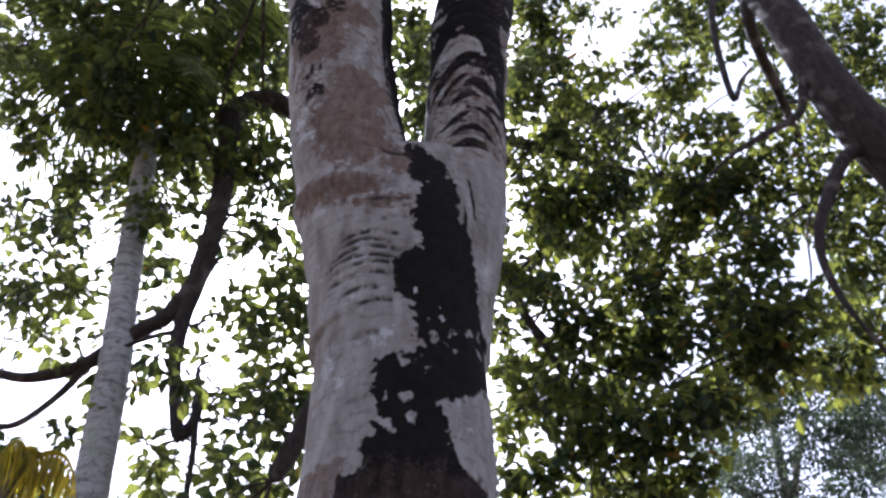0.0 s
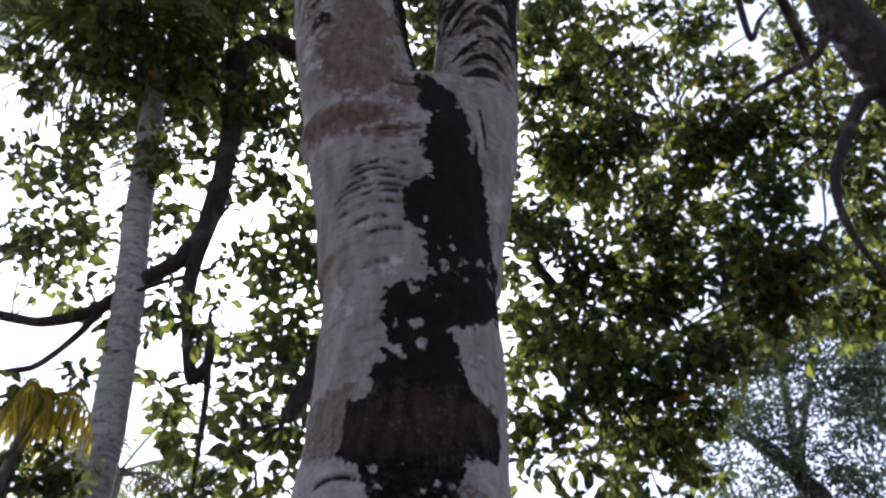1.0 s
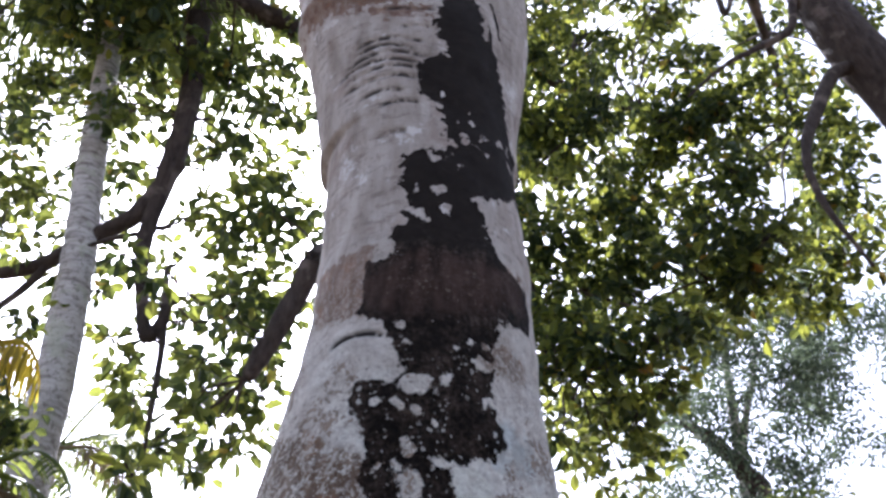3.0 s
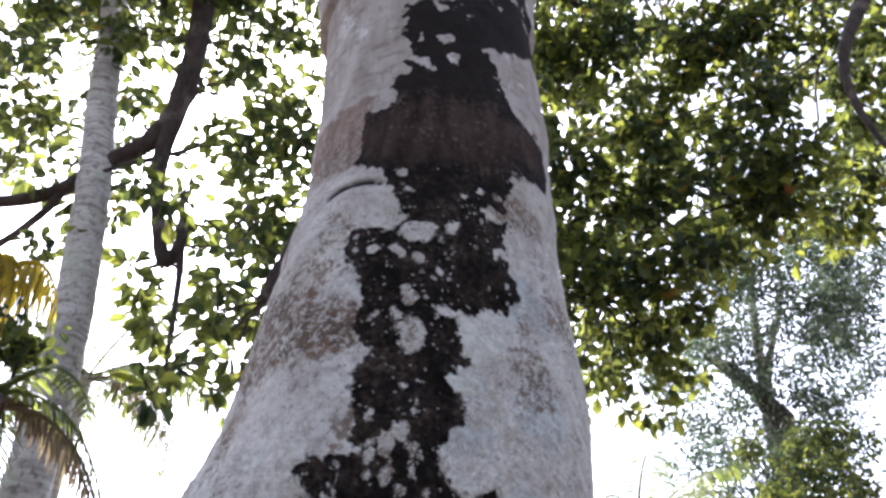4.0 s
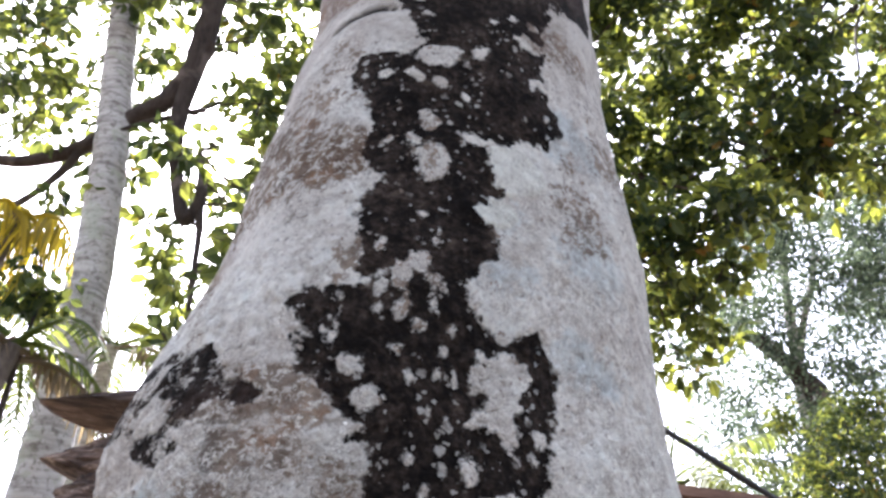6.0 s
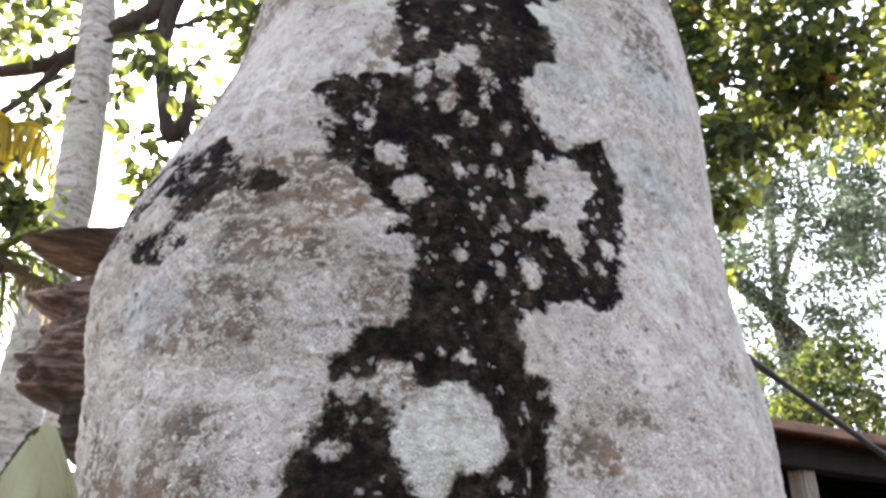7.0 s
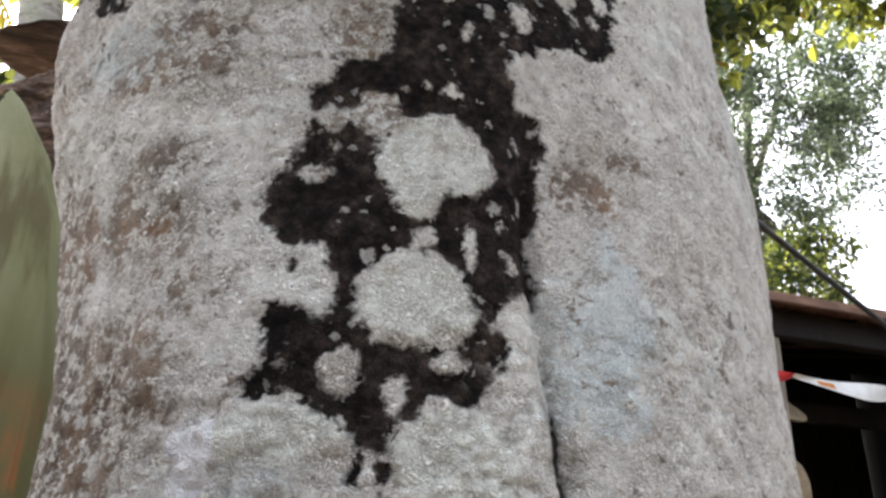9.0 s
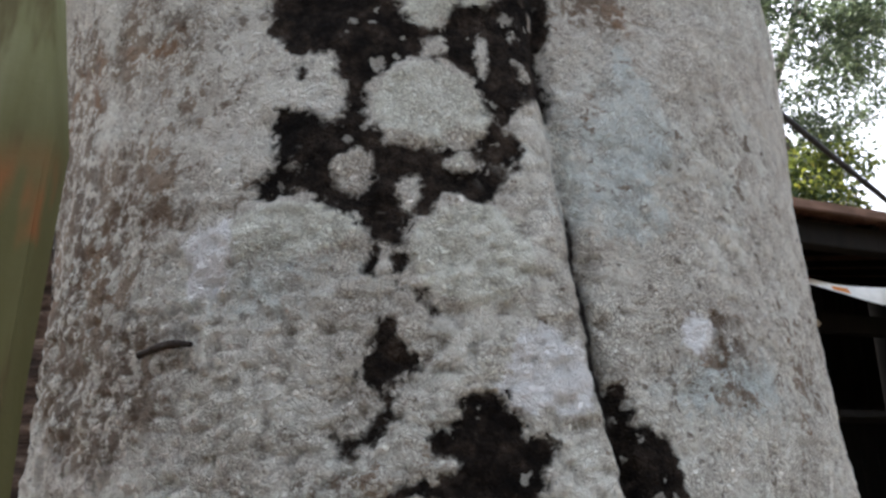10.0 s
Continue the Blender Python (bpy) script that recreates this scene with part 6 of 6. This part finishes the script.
build_palm("coconut_palm", [(-3.18, 6.7, -0.1, 0.26), (-3.14, 6.7, 1.5, 0.20), (-3.17, 6.7, 3.2, 0.185), (-3.24, 6.7, 4.8, 0.175), (-3.40, 6.7, 6.2, 0.165), (-3.66, 6.75, 7.6, 0.155), (-3.90, 6.8, 9.0, 0.145), (-4.15, 6.9, 10.4, 0.13)],
           "tall coconut palm with pale ringed trunk and arching fronds", 22, FROND_GREEN, 51, 0.62)
build_palm("yellow_palm", [(-3.45, 5.65, -0.1, 0.12), (-3.42, 5.6, 1.5, 0.09), (-3.36, 5.55, 3.2, 0.07), (-3.26, 5.5, 4.66, 0.045)],
           "small palm with yellowing hanging fronds behind the trunk", 7, FROND_YELLOW, 57, 0.36, GREY_BARK, 0, 0.75, 1.35, 3.2)
build_palm("low_palm", [(-5.6, 12.2, -0.1, 0.18), (-5.55, 12.1, 3.0, 0.14), (-5.45, 12.0, 6.8, 0.12)], "low palm with hanging grey-green fronds beyond the clearing", 18, FROND_GREEN, 53, 0.56, None, 3)
build_palm("low_palm", [(3.6, 13.0, -0.1, 0.16), (3.4, 12.5, 2.5, 0.13), (3.0, 12.0, 4.6, 0.11)], "low palm with bright fronds beyond the hut roof", 14, FROND_GREEN, 54, 0.42)
build_palm("drooping_palm", [(-3.5, 5.0, -0.1, 0.16), (-3.15, 5.3, 1.6, 0.10), (-2.97, 5.5, 3.6, 0.075)], "drooping palm with hanging dry grey fronds", 9, FROND_GREEN, 55, 0.22, GREY_BARK, 4)


# ---- board and hut ----
def build_board():
    root = empty("leaning_board", (-0.47, 1.58, 0), "pale green algae-stained wooden board leaning at the trunk", "board")
    rim = [(-0.60, 0.0), (-0.375, 0.0), (-0.370, 0.9), (-0.376, 1.18), (-0.372, 1.29), (-0.386, 1.375), (-0.400, 1.412), (-0.421, 1.448), (-0.427, 1.437), (-0.445, 1.395), (-0.48, 1.32), (-0.52, 1.25), (-0.60, 1.12)]
    bm = bmesh.new()
    a = [bm.verts.new((x, 1.60 + 0.04 * (z - 1.4) - 0.05 * (x + 0.4), z)) for x, z in rim]
    b = [bm.verts.new((x, 1.618 + 0.04 * (z - 1.4) - 0.05 * (x + 0.4), z)) for x, z in rim]
    bm.faces.new(a)
    bm.faces.new(b[::-1])
    for i in range(len(rim)):
        bm.faces.new((a[i], b[i], b[(i + 1) % len(rim)], a[(i + 1) % len(rim)]))
    bmesh.ops.bevel(bm, geom=[e for e in bm.edges], offset=0.003, segments=2, affect="EDGES", profile=0.6)
    under(part("plank", bm, BOARD, None), root)
    rng = np.random.default_rng(62)
    tufts = []
    for t in np.linspace(0.02, 1, 110):
        x, z = np.interp(t, [0, 0.25, 0.6, 1], [-0.424, -0.447, -0.50, -0.60]), np.interp(t, [0, 0.25, 0.6, 1], [1.445, 1.395, 1.285, 1.12])
        s = rng.uniform(0.0012, 0.0034)
        y = 1.604 + 0.04 * (z - 1.4) - 0.05 * (x + 0.4)
        tufts.append(tube_data([(x - s, y, z - s * 0.3, s * 0.5), (x, y, z, s), (x + s, y - 0.002, z + s * 0.4, s * 0.7), (x + s * 1.6, y, z + s * 0.2, s * 0.2)], 6, 3, 0.5, int(t * 99)))
    under(mesh_ob("moss_edge", *joined(tufts), MOSS, None, "dark moss tufts along the sawn edge"), root)


def box(name, size, m, material, parent, bevel=0.004, label=""):
    bm = bmesh.new()
    bmesh.ops.create_cube(bm, size=1.0, matrix=m @ Matrix.Diagonal((*size, 1)))
    bmesh.ops.bevel(bm, geom=list(bm.edges), offset=bevel, segments=2, affect="EDGES")
    return part(name, bm, material, parent, label)


def build_hut():
    """An open-sided hut; its own frame runs along the eave and back from it."""
    hut = empty("hut", (1.2, 4.68, 0), "dark open timber hut with rusty sheet roof", "hut")
    hut.rotation_euler = (0, 0, radians(20))
    slope = radians(14)
    for k in range(9):
        u0 = -0.75 + k * 0.80
        n = 34
        us = np.linspace(0, 0.84, n)
        wave = 0.016 * np.sin(us / 0.076 * 2 * math.pi)
        rows = np.linspace(-0.008, 4.2, 8)
        v = np.array([(u0 + a, d * math.cos(slope), 2.42 + d * math.sin(slope) + w + 0.004 * (k % 2) + t) for t in (0, 0.003) for d in rows for a, w in zip(us, wave)])
        q = (np.arange(7)[:, None] * n + np.arange(n - 1)).ravel()
        f = np.vstack([np.stack([q, q + 1, q + 1 + n, q + n], -1), np.stack([q, q + n, q + n + 1, q + 1], -1) + 8 * n])
        mesh_ob("roof_sheet", v, f, RUST, hut)
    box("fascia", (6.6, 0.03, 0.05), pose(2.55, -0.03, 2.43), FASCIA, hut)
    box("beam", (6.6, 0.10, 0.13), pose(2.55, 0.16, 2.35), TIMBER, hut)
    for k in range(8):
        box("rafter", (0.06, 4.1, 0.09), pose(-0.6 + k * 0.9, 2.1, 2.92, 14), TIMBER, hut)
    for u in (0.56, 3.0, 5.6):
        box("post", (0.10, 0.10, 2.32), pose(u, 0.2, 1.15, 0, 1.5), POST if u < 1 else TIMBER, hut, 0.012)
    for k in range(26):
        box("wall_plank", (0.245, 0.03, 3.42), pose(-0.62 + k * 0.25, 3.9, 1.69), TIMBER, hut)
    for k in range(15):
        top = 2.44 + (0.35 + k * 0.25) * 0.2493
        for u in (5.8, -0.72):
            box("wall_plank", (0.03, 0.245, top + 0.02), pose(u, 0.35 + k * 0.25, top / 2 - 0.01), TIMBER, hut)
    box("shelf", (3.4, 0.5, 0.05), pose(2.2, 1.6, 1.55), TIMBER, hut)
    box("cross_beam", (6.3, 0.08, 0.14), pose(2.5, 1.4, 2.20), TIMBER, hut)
    return hut


def build_hut_things():
    m = pose(1.2, 4.68, 0, 0, 0, 20)
    # a strip of cloth pinned under the beam, sagging between its pins
    cloth = tagged(new("cloth_strip"), "white cloth strip with red end hung under the hut beam", "cloth")
    n, rows = 60, 7
    chunks = {"red_end": ([], CLOTH_RED, 0.40, 0.62), "white_cloth": ([], CLOTH_WHITE, 0.62, 2.6), "orange_print": ([], CLOTH_ORANGE, 0.80, 0.90)}
    for name, (_, mat, u0, u1) in chunks.items():
        us = np.linspace(u0, u1, n)
        ph = (us - 0.62) / 0.55
        top = 2.085 - 0.004 * np.abs(np.sin(ph * math.pi)) - 0.012 * (us - 0.4)
        drop = 0.012 + 0.10 * np.abs(np.sin(np.clip(ph, 0, None) * math.pi * 0.62)) ** 1.3 * np.clip(0.45 + ph * 0.4, 0, 1.2) if name != "red_end" else 0.075 * (1 - (us - u0) / 0.26) + 0.01
        lift = -0.003 if name == "orange_print" else 0.0
        v = []
        for layer in (0, 0.002):
            for k in range(rows):
                g = k / (rows - 1)
                if name == "orange_print":
                    g = 0.25 + 0.5 * g
                for i, u in enumerate(us):
                    v.append(m @ Vector((u, 0.09 + lift - layer + 0.02 * math.sin(u * 9 + g * 2), top[i] - (drop[i] if hasattr(drop, "__len__") else drop) * g)))
        q = (np.arange(rows - 1)[:, None] * n + np.arange(n - 1)).ravel()
        f = np.stack([q, q + 1, q + 1 + n, q + n], -1)
        mesh_ob(name, [tuple(p) for p in v], np.vstack([f, f[:, ::-1] + n * rows]), mat, cloth)
    tray = tagged(new("woven_tray"), "round tan tray hung inside the dark hut", "tray")
    bm = bmesh.new()
    bmesh.ops.create_circle(bm, cap_ends=True, segments=40, radius=0.17, matrix=m @ pose(0.78, 0.40, 1.99, 36, 0, 8))
    ext = bmesh.ops.extrude_face_region(bm, geom=list(bm.faces))
    bmesh.ops.translate(bm, verts=[g for g in ext["geom"] if isinstance(g, bmesh.types.BMVert)], vec=(0, 0.012, 0.02))
    part("disc", bm, TRAY, tray)
    ring = [(*(m @ pose(0.78, 0.40, 1.99, 36, 0, 8) @ Vector((0.17 * math.cos(a), 0.17 * math.sin(a), 0))), 0.009) for a in np.linspace(0, 2 * math.pi, 33)]
    mesh_ob("rim", *tube_data(ring, 6, 2, 0), TRAY, tray)
    cord = m @ Vector((0.78, 0.40, 2.07))
    mesh_ob("cord", *tube_data([(cord.x, cord.y, cord.z - 0.08, 0.004), (cord.x, cord.y, cord.z + 0.2, 0.004), (cord.x, cord.y, cord.z + 0.36, 0.004)], 5, 1, 0), CABLE, tray)


def build_rounded_plank():
    m = pose(1.2, 4.68, 0, 0, 0, 20) @ pose(0.70, 0.36, 0, 3)
    plank = tagged(new("rounded_plank"), "tan round-topped plank leaning inside the hut", "plank")
    bm = bmesh.new()
    rim = [(-0.13, 0.0), (0.13, 0.0)] + [(0.13 * math.cos(a), 1.55 + 0.15 * math.sin(a)) for a in np.linspace(0, math.pi, 17)]
    face = bm.faces.new([bm.verts.new(m @ Vector((x, 0, z))) for x, z in rim])
    ext = bmesh.ops.extrude_face_region(bm, geom=[face])
    bmesh.ops.translate(bm, verts=[g for g in ext["geom"] if isinstance(g, bmesh.types.BMVert)], vec=m.to_3x3() @ Vector((0, 0.022, 0)))
    bmesh.ops.bevel(bm, geom=list(bm.edges), offset=0.003, segments=1, affect="EDGES")
    part("board", bm, TRAY, plank)
    for x, z in ((-0.02, 1.60), (0.06, 1.38), (-0.05, 1.40)):
        bm = bmesh.new()
        bmesh.ops.create_cone(bm, cap_ends=True, segments=10, radius1=0.008, radius2=0.006, depth=0.012, matrix=m @ pose(x, -0.003, z, 90))
        part("nail_head", bm, CABLE, plank)


def build_cable():
    line = [(-0.06, 2.39, 2.15, 0.0065), (0.35, 2.66, 2.01, 0.008), (1.0, 3.09, 1.80, 0.0065), (1.8, 3.62, 1.55, 0.0065), (2.6, 4.15, 1.29, 0.0065), (4.0, 5.05, 0.78, 0.0065), (5.7, 6.0, -0.03, 0.0065)]
    v, f = tube_data(line, 8, 14, 0.25)
    tagged(mesh_ob("cable", v, f, CABLE), "dark lumpy cable stretched from the trunk to the ground", "cable")


def build_rag():
    """A torn plastic rag tied to the front post of the hut."""
    m = pose(1.2, 4.68, 0, 0, 0, 20)
    rag = tagged(new("plastic_rag"), "crumpled grey-white plastic rag tied to the hut post", "rag")
    rows, cols = 22, 12
    g, w = np.meshgrid(np.linspace(0, 1, rows), np.linspace(-1, 1, cols), indexing="ij")
    p = np.stack([w, g * 3, g * 0], -1).reshape(-1, 3)
    fold = (0.5 * vnoise(p, 1.6, 3) + 0.3 * vnoise(p, 4.1, 4)).reshape(g.shape)
    half = 0.05 * (1 - 0.75 * g) * (1 + 0.25 * np.sin(g * 9))
    x = 0.53 + 0.10 * g ** 1.4 + half * w + 0.008 * fold
    y = 0.115 - 0.025 * (1 - w * w) - 0.022 * fold - 0.02 * g
    z = 1.255 - 0.165 * g + 0.015 * w * (1 - g) + 0.008 * fold
    front = np.array([tuple(m @ Vector(q)) for q in np.stack([x, y, z], -1).reshape(-1, 3)])
    v = np.vstack([front, front + np.array(m.to_3x3() @ Vector((0, 0.003, 0)))])
    q = (np.arange(rows - 1)[:, None] * cols + np.arange(cols - 1)).ravel()
    f = np.stack([q, q + 1, q + 1 + cols, q + cols], -1)
    mesh_ob("sheet", v, np.vstack([f, f[:, ::-1] + rows * cols]), PLASTIC, rag)
    knot = m @ Vector((0.53, 0.105, 1.255))
    mesh_ob("knot", *tube_data([(knot.x - 0.03, knot.y, knot.z, 0.008), (knot.x, knot.y - 0.006, knot.z + 0.004, 0.017), (knot.x + 0.03, knot.y + 0.01, knot.z - 0.002, 0.008)], 8, 4, 0.4), PLASTIC, rag)


def build_stick():
    line = [(-0.3745, 1.7325, 1.2145, 0.0012), (-0.361, 1.7260, 1.2185, 0.0026), (-0.3496, 1.7205, 1.2196, 0.0030), (-0.3395, 1.7160, 1.2184, 0.0018)]
    v, f = tube_data(line, 8, 6, 0.35)
    tagged(mesh_ob("twig", v, f, LIMB_BARK), "short dark dead twig stuck on the lichen crust", "twig")


build_board()
build_rag()
build_stick()
build_hut()
build_hut_things()
build_rounded_plank()
build_cable()
